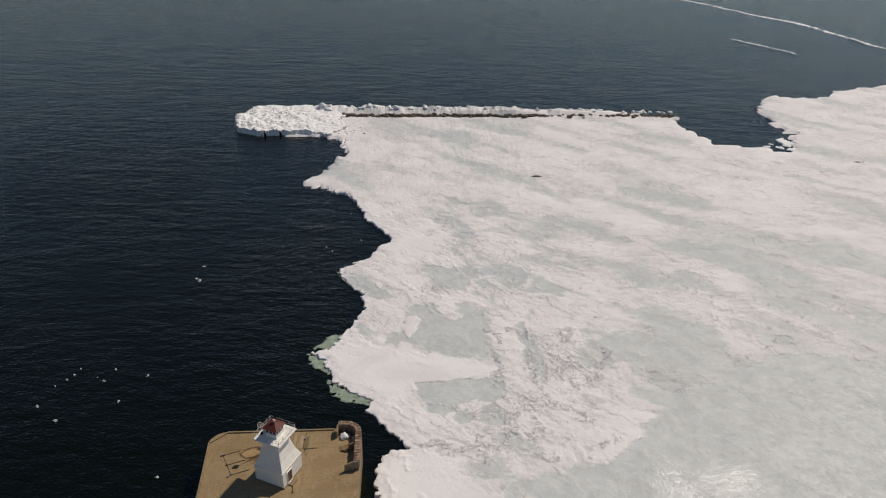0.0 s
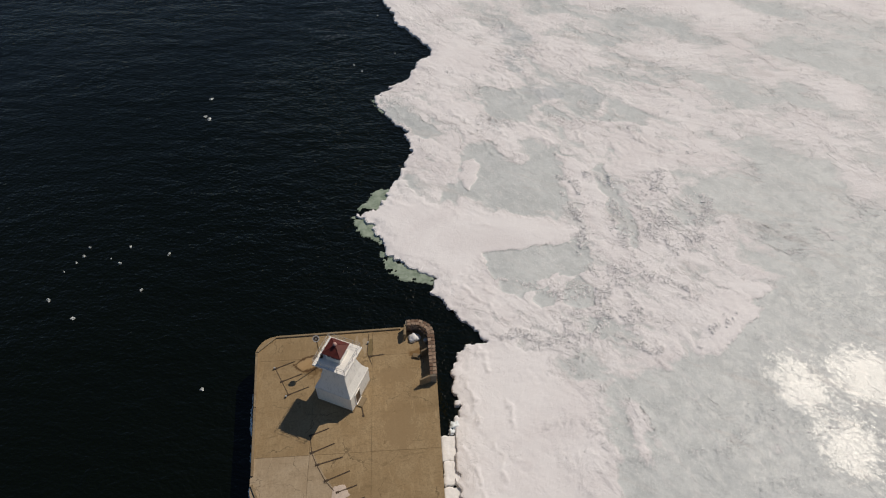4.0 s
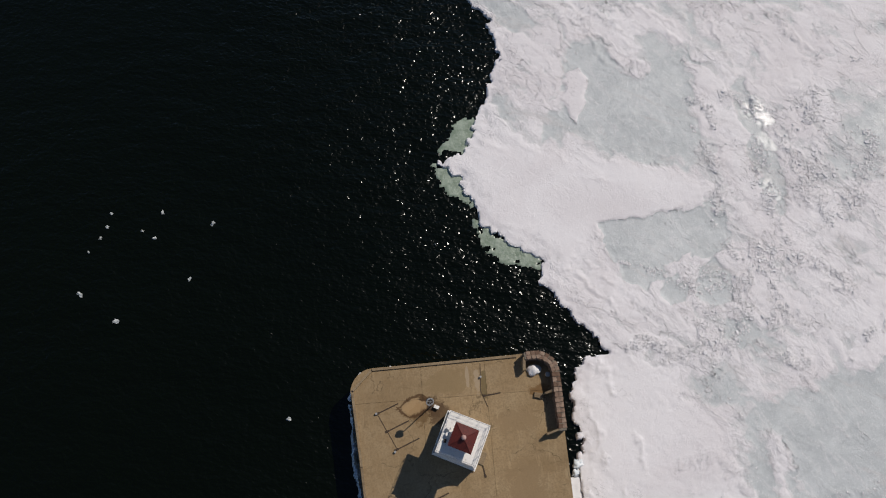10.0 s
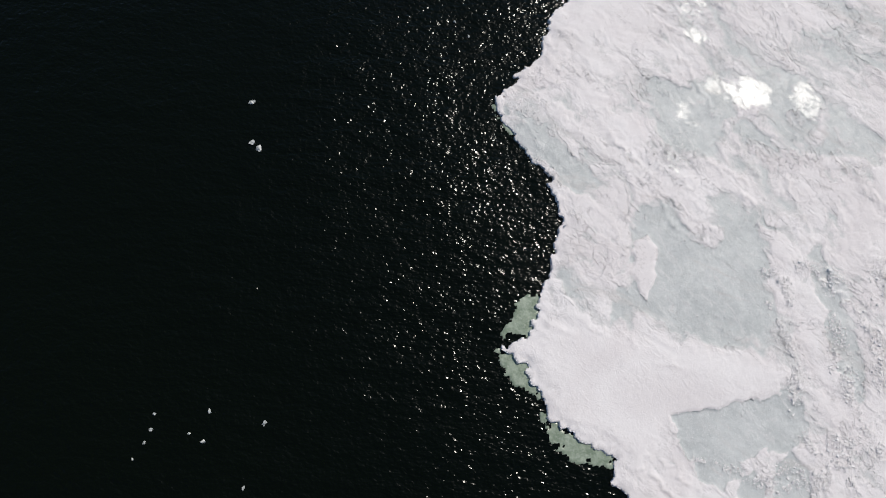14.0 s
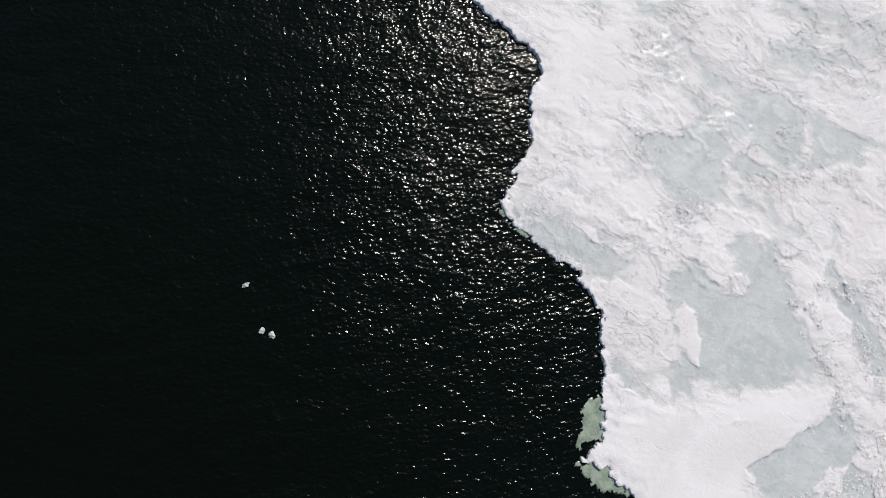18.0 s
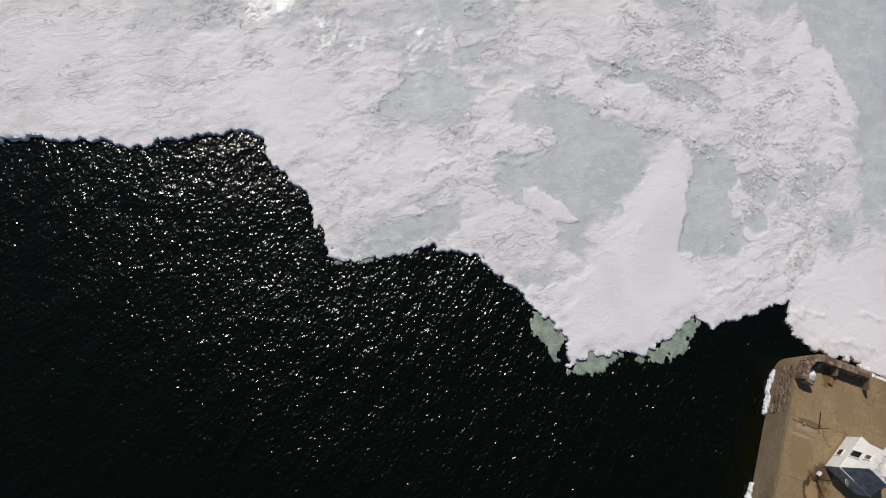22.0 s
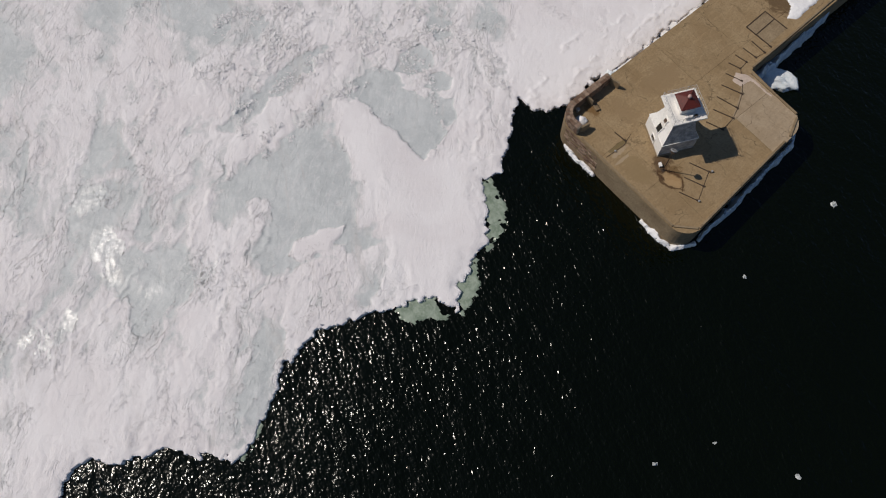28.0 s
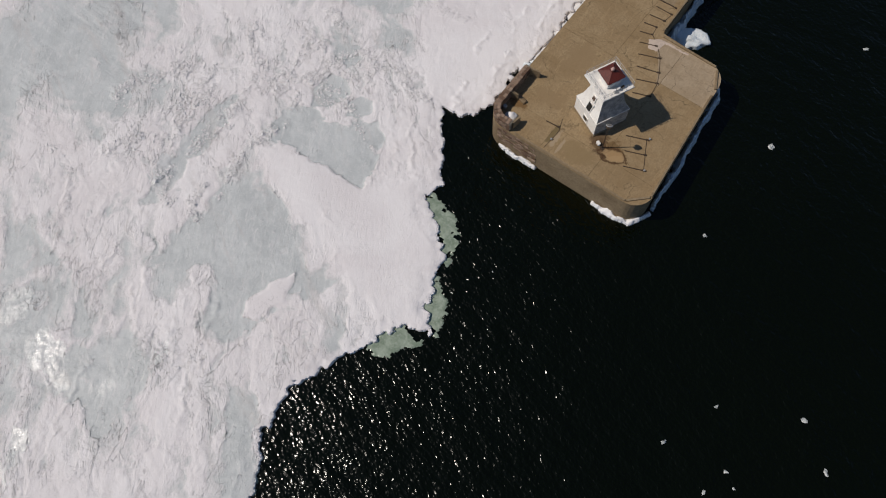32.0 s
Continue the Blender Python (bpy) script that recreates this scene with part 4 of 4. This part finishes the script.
# the face towards local -x gets a darker mottled grey than the others
for o in (base_wall, sloping_wall):
    o.data.materials.append(M_MOTTLED)
    for p in o.data.polygons:
        if p.normal.x < -0.7:
            p.material_index = 1

# gallery railing
rail = new("railing")
rail.parent = tower
R = DECKW / 2 - 0.12
for sx, sy in ((1, 0), (0, 1), (-1, 0), (0, -1)):
    for z in (0.45, 0.85):
        a, b = ((sx * R, -R, Z3 + z), (sx * R, R, Z3 + z)) if sx else ((-R, sy * R, Z3 + z), (R, sy * R, Z3 + z))
        part("rail", rod(a, b, 0.018, 6), M_GREY, rail)
for k in range(4):
    for j in range(4):
        u = -R + 2 * R * j / 4
        x, y = ((u, -R), (R, u), (-u, R), (-R, -u))[k]
        part("post", rod((x, y, Z3), (x, y, Z3 + 0.88), 0.022, 6), M_GREY, rail)

# lantern room
LW, LZ0, LZ1 = 1.72, Z3 + 0.62, Z3 + 1.22
lantern = part("lantern_wall", box(LW, LW, 0.6, (0, 0, Z3), 0.02), M_WHITE, tower, "white boarded lantern wall")
part("lantern_head", box(LW, LW, 0.12, (0, 0, LZ1), 0.015), M_WHITE, tower)
for k in range(4):
    rot = Matrix.Rotation(math.pi / 2 * k, 4, "Z")
    for u in (-LW / 2 + 0.05, -0.30, 0.30):
        o = part("mullion", box(0.09, 0.09, LZ1 - LZ0, (u, -LW / 2 + 0.05, LZ0)), M_WHITE, tower)
        o.matrix_local = rot
    for u in (-0.56, 0.0, 0.56):
        o = part("lantern_pane", box(0.42, 0.02, LZ1 - LZ0, (u, -LW / 2 + 0.06, LZ0)), M_GLASS, tower, "dark lantern glass")
        o.matrix_local = rot
roof = part("lantern_roof", loft([square(2.22, LZ1 + 0.10), square(2.30, LZ1 + 0.16), square(1.15, LZ1 + 0.50), square(0.36, LZ1 + 0.72)]), M_RED, tower, "red painted pyramid roof")
for k in range(4):
    o = part("roof_rib", rod((1.13, 1.13, LZ1 + 0.16), (0.18, 0.18, LZ1 + 0.73), 0.04, 5), M_RED, roof)
    o.matrix_local = Matrix.Rotation(math.pi / 2 * k, 4, "Z")
vent_bm = bmesh.new()
bmesh.ops.create_uvsphere(vent_bm, u_segments=14, v_segments=8, radius=0.24, matrix=Matrix.Translation((0, 0, LZ1 + 0.98)))
rod((0, 0, LZ1 + 0.7), (0, 0, LZ1 + 0.9), 0.12, 10, vent_bm)
M_VENT = simple("faded_pink_paint", (0.52, 0.33, 0.29), 0.6, 0, 6)
part("roof_vent", vent_bm, M_VENT, roof, "faded pinkish ball vent", True)
# lamp drums and a small bracket on the weather corner of the gallery
for k, (x, y, r, h) in enumerate(((-1.58, 0.40, 0.20, 0.30), (-1.50, -0.18, 0.22, 0.24))):
    drum = part("lamp_drum", rod((x, y, Z3 + 0.25), (x, y, Z3 + 0.25 + h), r, 14, None, r * 0.8), M_WHITE, tower, "white lamp drum")
    part("stand", rod((x, y, Z3), (x, y, Z3 + 0.25), 0.06, 6), M_STEEL, drum)
part("bracket_box", box(0.26, 0.36, 0.30, (-1.5, -0.8, Z3), 0.03, None, 10), M_STEEL, tower, "dark equipment box on the gallery")
part("antenna", rod((0.55, -0.55, LZ1 + 0.5), (0.55, -0.55, LZ1 + 1.5), 0.02, 5), M_STEEL, roof)


def opening(name, face, u, z, w, h, lean, glass, label):
    """A framed opening on one of the four faces; u runs along the face, lean is the wall's slope there."""
    f = new(name)
    f.parent = tower
    half = BASE / 2 if z < Z1 else BASE / 2 - (z - Z1) * (BASE - NECK) / 2 / (Z2 - Z1)
    f.matrix_local = Matrix.Rotation(radians(face), 4, "Z") @ Matrix.Translation((u, -half, z)) @ Matrix.Rotation(radians(-lean), 4, "X")
    if label:
        f["label"] = label
    g = 0.10
    part("pane" if glass else "leaf", box(w, 0.06, h, (0, 0.0, 0), 0.0), M_GLASS if glass else M_DOOR, f)
    for sx in (-1, 1):
        part("jamb", box(g, 0.14, h + g, (sx * (w + g) / 2, -0.01, 0)), M_WHITE, f)
    part("lintel", box(w + 2 * g + 0.06, 0.16, g, (0, -0.015, h + 0.003)), M_WHITE, f)
    part("sill", box(w + 2 * g + 0.1, 0.22, 0.08, (0, -0.03, -0.083)), M_WHITE, f)
    return f


SLOPE = math.degrees(math.atan((BASE - NECK) / 2 / (Z2 - Z1)))
opening("window", 180, 0.15, 0.55, 0.8, 0.85, 0, True, "small dark window low in the white wall")
opening("window", 180, 0.1, 2.75, 0.75, 1.2, SLOPE, True, "tall dark window in the leaning wall")
opening("window", 180, 0.05, 4.4, 0.5, 0.65, SLOPE, False, "small shuttered window under the gallery")
door = opening("door", 90, -0.75, 0.17, 0.95, 1.85, 0, False, "closed brown door in a white frame")
part("handle", rod((0.33, -0.05, 0.75), (0.33, -0.11, 0.75), 0.03, 6), M_STEEL, door)
part("door_step", box(1.3, 0.7, 0.16, (0, -0.42, -0.17), 0.02), M_WALL, door)

# fog signal post beside the tower
post = empty("signal_post", pose(6.45, -4.45, DECK))
tagged(post, "slim steel post with a white ringed round signal head", "signal post")
part("foot_plate", box(0.5, 0.5, 0.05, (0, 0, 0), 0.01), M_STEEL, post)
part("pole", rod((0, 0, 0.05), (0, 0, 5.2), 0.06, 8, None, 0.045), M_STEEL, post)
head = new("signal_head")
head.parent = post
head.matrix_local = pose(0, 0.05, 5.25, 38, 0, 20)
ring_bm = bmesh.new()
segs = 20
rings = []
for k in range(segs):
    a = 2 * math.pi * k / segs
    rings.append([(r * math.cos(a), r * math.sin(a), z) for r, z in ((0.30, -0.05), (0.40, -0.05), (0.40, 0.06), (0.30, 0.06))])
loft(rings + [rings[0]], ring_bm, False)
bmesh.ops.remove_doubles(ring_bm, verts=ring_bm.verts, dist=1e-4)
part("ring", ring_bm, M_GREY, head, "pale grey ring")
part("drum", rod((0, 0, -0.34), (0, 0, 0.03), 0.34, 5), M_STEEL, head, "dark drum")
for k in range(5):
    a = 2 * math.pi * k / 5
    part("spoke", rod((0, 0, 0.05), (0.32 * math.cos(a), 0.32 * math.sin(a), 0.05), 0.02, 5), M_GREY, head)
box_thing = empty("equipment_box", pose(7.1, -4.55, DECK, 0, 0, -25))
tagged(box_thing, "small white equipment box at the tower foot", "box")
part("case", box(0.5, 0.3, 0.35, (0, 0, 0.06), 0.03), M_WHITE, box_thing)
part("lid", box(0.55, 0.35, 0.05, (0, 0, 0.41), 0.015), M_WHITE, box_thing)
part("foot", box(0.42, 0.22, 0.06), M_STEEL, box_thing)

# steel strips let into the deck
strip = empty("steel_strip", pose(0, 0, DECK))
tagged(strip, "rusty steel strip lying on the concrete deck", "steel strip", "steel strips on the deck")
part("bar", box(1.0, 0.13, 0.05, (0.5, 0, 0.004), 0.012), M_STEEL, strip)
part("end_plate", box(0.16, 0.24, 0.07, (0.02, 0, 0.004), 0.015), M_STEEL, strip)
STRIPS = [(5.65, -13.5, 7.75, -12.7), (5.95, -15.6, 8.45, -14.6), (6.6, -17.05, 9.4, -16.3), (7.65, -18.95, 10.25, -17.95), (8.95, -20.3, 11.05, -19.6), (10.35, -21.5, 11.9, -21.0),
          (10.5, -22.8, 12.2, -22.5), (10.2, -24.2, 12.3, -24.0), (10.0, -25.6, 12.3, -25.6), (10.1, -26.8, 12.4, -26.8), (0.85, -4.5, 3.1, -3.6), (1.75, -6.4, 4.1, -5.45), (2.6, -8.3, 5.1, -7.3), (11.6, -11.6, 11.3, -9.8), (12.2, -3.5, 14.0, -3.3)]
for k, (ax, ay, bx, by) in enumerate(STRIPS):
    ay, by = (ay - 0.45, by - 0.45) if ay < -12 else (ay - 0.25, by - 0.25)
    L = math.hypot(bx - ax, by - ay)
    m = pose(ax, ay, DECK, 0, 0, math.degrees(math.atan2(by - ay, bx - ax))) @ Matrix.Diagonal((L, 1, 1, 1))
    if k == 0:
        strip.matrix_world = m
    else:
        o = copy_thing(strip, m)
        o.scale = (L, 1, 1)

# bollards and the hatch
for x, y, tilt in ((0.75, -4.75, 0), (2.5, -8.75, 0), (12.0, -1.75, 0), (19.15, -2.05, 0)):
    b0 = empty("bollard", pose(x, y, DECK))
    big = 1.3 if x > 19 else 0.6
    tagged(b0, "short pale mooring bollard on the deck", "bollard", "bollards")
    part("stem", rod((0, 0, 0), (0, 0, 0.35 * big), 0.16 * big, 12, None, 0.13 * big), M_GREY, b0, "", True)
    part("cap", rod((0, 0, 0.35 * big), (0, 0, 0.47 * big), 0.22 * big, 12, None, 0.18 * big), M_GREY, b0)
hatch = empty("deck_hatch", pose(12.4, -29.0, DECK, 0, 0, 2))
tagged(hatch, "rectangular sunk hatch with dark steel frame", "hatch")
part("cover", box(3.6, 3.5, 0.02, (0, 0, 0.006)), M_WALL, hatch)
for a, b in (((-1.85, -1.8), (1.85, -1.8)), ((-1.85, 1.8), (1.85, 1.8)), ((1.85, -1.8), (1.85, 1.8)), ((0.25, -1.8), (0.25, 1.8))):
    part("frame_bar", beam(a, b, 0.14, 0.06, 0.006, 0.01), M_STEEL, hatch)


# ---- snow and ice on and round the pier ----
def heap(name, x, y, z, rx, ry, rz, seed, material, label, category, turn=0, rough=0.35, group="", sub=3, flat=-0.25):
    ob = part(name, lump(rx, ry, rz, seed, rough, sub, flat), material, None, "", group != "drifting floes")
    ob.matrix_world = pose(x, y, z - flat * rz * -1, 0, 0, turn)
    ob.location.z = z - flat * rz
    return tagged(ob, label, category, group)


heap("snow_pile", 17.75, -1.45, DECK, 0.7, 0.6, 0.5, 3, M_SNOW, "rounded pile of white snow inside the parapet", "snow pile")
heap("ice_boulder", 7.0, -27.4, 0.02, 2.3, 1.4, 0.95, 9, M_FLOE, "large white ice boulder floating beside the pier", "ice boulder", 25, 0.45, "", 4)
heap("ice_block", 22.15, -11.4, 0.25, 0.6, 0.42, 0.2, 12, M_FLOE, "white ice block wedged by the pier", "ice block", 10, 0.8)
heap("ice_block", 21.7, -12.3, 0.25, 0.45, 0.34, 0.18, 14, M_FLOE, "white ice block wedged by the pier", "ice block", 40, 0.8)


def crust(name, poly, material, z, label, seed, step=0.2, amp=0.35, base=0.0, low=-0.3, kind=""):
    p = np.array(poly)
    gx = np.arange(p[:, 0].min() - 0.6, p[:, 0].max() + 0.6, step)
    gy = np.arange(p[:, 1].min() - 0.6, p[:, 1].max() + 0.6, step)
    ob = sheet(name, gx, gy, lambda X, Y: ragged(X, Y, poly, amp, seed), lambda X, Y, sd: base + z * (0.15 + 1.2 * fbm(X / 0.8, Y / 0.8, seed, 5, 0.65)) * np.clip(0.35 + sd / 0.5, 0, 1), material, low)
    return tagged(ob, label, "ice" if base == 0 else ("snow patch" if material is M_SNOW else "patch"), kind=kind)


crust("shore_ice", [(4.2, 0.05), (4.0, 0.5), (1.0, 0.8), (-1.2, 0.4), (-2.4, -0.9), (-2.8, -3.0), (-2.3, -3.2), (-1.85, -1.6), (-0.6, -0.2), (1.2, 0.02)], M_SNOW, 0.9, "white ice crust round the pier head", 61, 0.13, 0.5)
crust("shore_ice", [(-1.98, -3.2), (-2.5, -3.2), (-2.2, -10), (-1.7, -16), (-1.3, -21.2), (0.2, -23.1), (1.5, -23.1), (1.1, -22.5), (-0.3, -21.2), (-0.6, -18)], M_BLUEICE, 2.2, "pale blue ice clinging to the pier wall", 62, 0.15, 0.4)
crust("shore_ice", [(12.4, 0.26), (12.6, 0.75), (15.5, 0.9), (18.3, 0.85), (18.2, 0.5), (15.5, 0.34)], M_SNOW, 1.0, "white ice crust under the spalled wall", 63)
crust("shore_ice", [(9.28, -23.0), (7.9, -23.3), (8.1, -25.5), (8.6, -29.5), (8.7, -33), (9.2, -38), (9.9, -46), (10.5, -60), (11.2, -60), (10.0, -40), (9.3, -25)], M_BLUEICE, 3.0, "pale blue ice clinging to the trunk wall", 64)
crust("snow_patch", [(13.9, -34.4), (14.9, -36.5), (14.6, -38.6), (12.0, -39.6), (10.9, -37), (11.0, -33), (11.6, -32.2), (12.6, -34)], M_SNOW, 0.22, "patch of old snow lying on the deck", 65, 0.14, 0.3, DECK, DECK - 0.02)
crust("worn_patch", [(9.7, -20.0), (10.2, -21.2), (9.0, -22.0), (5.0, -22.15), (5.0, -21.95), (8.3, -21.6), (8.6, -20.2)], M_CHALK, 0.05, "thin pinkish pale worn patch of concrete", 66, 0.12, 0.2, DECK, DECK - 0.02)

# dark smears of debris far out on the snow
crust("debris_patch", [(64.2, 112.2), (65.6, 112.9), (67.4, 112.4), (67.0, 111.6), (65.2, 111.5)], M_ROCK, 0.2, "dark smear of debris on the snowy ice", 67, 0.2, 0.4, 0.42, 0.2)
crust("debris_patch", [(170.2, 125.2), (172.2, 125.9), (174.6, 125.1), (172.4, 124.5)], M_ROCK, 0.2, "dark smear of debris on the snowy ice", 68, 0.25, 0.4, 0.42, 0.2)

# slabs of shore ice along the trunk
y = -12.6
for k in range(22):
    w = random.uniform(1.4, 3.4)
    skew = random.uniform(-0.3, 0.3)
    outline = [(20.43, y - 0.03), (22.0, y - 0.03 + skew), (23.6, y - 0.03), (23.6, y - w + 0.03), (22.0, y - w + 0.03 + skew), (20.43, y - w + 0.03)]
    o = crust("shore_ice_slab", outline, M_SNOW, 0.14, "broken slab of snowy shore ice along the pier", 80 + k, 0.12, 0.10, 0.06 + 0.08 * random.random(), -0.2)
    tagged(o, "", "ice slab", "shore ice slabs")
    y -= w

# loose floes
FLOES = [(-18.3, 58.4, 0.62), (-18.4, 53.1, 0.45), (-17.6, 52.3, 0.62), (-33.8, 12.5, 0.55), (-29.4, 9.0, 0.45), (-18.6, 20.2, 0.42), (-24.7, 22.0, 0.36), (-30.8, 22.3, 0.28), (-31.2, 20.6, 0.30), (-31.9, 19.3, 0.3),
         (-33.2, 17.6, 0.24), (-27.0, 19.8, 0.24), (-25.5, 18.8, 0.36), (-21.2, 13.4, 0.34), (-9.7, -19.6, 0.55), (-9.3, -4.2, 0.38), (-12.5, -39.8, 0.5), (9.6, 65.5, 0.22), (16.0, 71.3, 0.25), (8.4, 14.9, 0.14)]
FLOES += [(12.5, 86.5, 0.32), (19.0, 80.3, 0.26), (8.0, 67.7, 0.26)]
for k, (x, y, r) in enumerate(FLOES):
    if x < -18 and 5 < y < 30:
        x, y = x + 0.5, y - 0.7
    r *= 0.6
    heap("ice_floe", x, y, 0.0, r * 1.15, r * (0.60 + 0.35 * ((k * 37) % 10) / 10), 0.16, 100 + k, M_DRIFTING, "small greyish white ice floe drifting on dark water", "ice floe", k * 47, 0.9, "drifting floes", 2)

# crumbs of broken ice on the field
def crumbs(name, n, x0, x1, y0, y1, lo, hi, seed, ground):
    rng = np.random.default_rng(seed)
    X, Y = rng.uniform(x0, x1, n * 30), rng.uniform(y0, y1, n * 30)
    sd = rim_of(X, Y)
    w = np.maximum(rubble_of(X, Y, sd), ground) * (sd > 0.4)
    ok = np.nonzero(rng.uniform(0.05, 1.0, len(X)) < w)[0][:n]
    X, Y, sd = X[ok], Y[ok], sd[ok]
    Z = ice_top(X, Y, sd)
    cube = np.array([(-1, -1, -1), (1, -1, -1), (1, 1, -1), (-1, 1, -1), (-.8, -.8, 1), (.8, -.8, 1), (.8, .8, 1), (-.8, .8, 1)], float)
    faces = np.array([(3, 2, 1, 0), (4, 5, 6, 7), (0, 1, 5, 4), (1, 2, 6, 5), (2, 3, 7, 6), (3, 0, 4, 7)])
    m = len(X)
    size = (lo + (hi - lo) * rng.uniform(0, 1, (m, 1, 1)) ** 2) * rng.uniform(0.5, 1.0, (m, 1, 3)) * np.array([1.0, 1.0, 0.32])
    a = rng.uniform(0, 6.28, m)
    tilt = rng.normal(0, 0.28, m)
    p = cube[None] * size + rng.normal(0, 0.03, (m, 8, 3))
    z2 = p[:, :, 2] * np.cos(tilt)[:, None] + p[:, :, 0] * np.sin(tilt)[:, None]
    x2 = p[:, :, 0] * np.cos(tilt)[:, None] - p[:, :, 2] * np.sin(tilt)[:, None]
    co = np.stack([x2 * np.cos(a)[:, None] - p[:, :, 1] * np.sin(a)[:, None] + X[:, None], x2 * np.sin(a)[:, None] + p[:, :, 1] * np.cos(a)[:, None] + Y[:, None], z2 + Z[:, None] - 0.01], 2)
    me = bpy.data.meshes.new(name)
    me.from_pydata(co.reshape(-1, 3).tolist(), [], (faces[None] + 8 * np.arange(m)[:, None, None]).reshape(-1, 4).tolist())
    me.materials.append(M_RUBBLE)
    return tagged(new(name, me), "crumbs of broken snowy ice on the frozen lake", "ice rubble", kind="stuff")


crumbs("ice_rubble", 6000, 26, 68, -8, 40, 0.05, 0.23, 4, 0.0)
crumbs("ice_rubble", 1500, 22, 72, -20, 92, 0.05, 0.16, 9, 0.05)

# ---- breakwater far out ----
breakwater = empty("breakwater", pose(60, 172, 0))
tagged(breakwater, "long dark rock breakwater half buried in ice", "breakwater")
rocks = [part("rock", lump(1.2, 0.9, 0.8, 200 + k, 0.5, 2, -0.6), M_ROCK, breakwater) for k in range(6)]
for k in range(280):
    x = 4 + 124 * (k + random.random()) / 280
    m = Matrix.Translation((x - 60, 170.6 + 0.02 * (x - 6) + random.gauss(0, 0.5) - 172, random.uniform(0.25, 0.95))) @ Matrix.Rotation(random.uniform(0, 6.28), 4, "Z") @ Matrix.Diagonal((*[random.uniform(0.5, 1.05)] * 2, random.uniform(0.6, 1.0), 1))
    if k < 6:
        rocks[k].matrix_local = m
    else:
        again(rocks[k % 6], m, breakwater)


# rugged ice wall at the breakwater's end
WALL = [(-31, 153.5), (-22, 149), (-8, 151), (1, 148.5), (6, 156), (3, 166), (8, 175), (20, 180), (-6, 180.5), (-28, 178), (-33, 165)]
gx, gy = np.arange(-38, 26, 0.42), np.arange(143, 186, 0.42)


def wall_top(X, Y, sd):
    far = np.clip(np.hypot((X + 28) / 42, (Y - 163) / 34), 0, 1)
    lumps = fbm(X / 3.4, Y / 3.4, 16, 5, 0.66) - 0.5
    knobs = np.abs(fbm(X / 1.3, Y / 1.3, 19, 3, 0.6) - 0.5)
    return 0.8 + (1 - far ** 1.5) * 1.7 + (1.2 - far) * (lumps * 2.6 - knobs * 1.3)


wall = sheet("ice_wall", gx, gy, lambda X, Y: ragged(X, Y, WALL, 1.1, 47), wall_top, M_SNOW, -0.3)
tagged(wall, "rugged heaped white ice wall at the breakwater end", "ice wall")

for k in range(90):
    if k < 24:
        x, y = random.uniform(0, 14), random.uniform(150, 174)
        r = random.uniform(0.25, 0.7)
    else:
        x, y = random.uniform(-5, 128), random.gauss(176.5, 1.0)
        r = random.uniform(0.5, 1.3)
    zi = float(ice_top(np.array([x]), np.array([y]), np.array([5.0]))[0])
    heap("ice_boulder", x, y, zi - 0.35 * r, r, r * random.uniform(0.6, 1.0), r * random.uniform(0.5, 0.75), 300 + k, M_SNOW, "rugged white ice boulder heaped on the breakwater", "ice boulder", random.uniform(0, 360), 0.7, "breakwater ice boulders", 2)


def far_floe(name, poly, label, seed, step):
    p = np.array(poly)
    gx = np.arange(p[:, 0].min() - 6, p[:, 0].max() + 6, step)
    gy = np.arange(p[:, 1].min() - 6, p[:, 1].max() + 6, step)
    ob = sheet(name, gx, gy, lambda X, Y: sdist(X + (fbm(X / 9, Y / 9, seed, 3) - 0.5) * 5, Y, poly), lambda X, Y, sd: 0.12 + 0.12 * fbm(X / 5, Y / 5, seed), M_SNOW, -0.3)
    return tagged(ob, label, "ice floe")


far_floe("far_floe", [(216, 328), (217.6, 329), (236.6, 290), (235, 289)], "thin white line of distant drift ice", 5, 0.6)
far_floe("far_floe", [(239, 490), (242, 490), (287.5, 378), (298, 300), (295, 299), (284.5, 376)], "long white line of distant drift ice", 6, 1.5)
far_floe("far_floe", [(156, 148), (160, 150), (163, 143), (158, 141)], "small broken floe in the dark cove", 7, 0.5)
for k, (x, y, r) in enumerate(((147, 140.5, 0.7), (151, 139.5, 1.2), (154.5, 141.5, 1.0), (156, 137.5, 1.4), (150.5, 143, 0.6))):
    far_floe("far_floe", [(x, y), (x + 2.5 * r, y - 1.4 * r), (x + 3.4 * r, y + 0.9 * r), (x + 0.8 * r, y + 1.6 * r)], "small broken floe in the dark cove", 20 + k, 0.4)
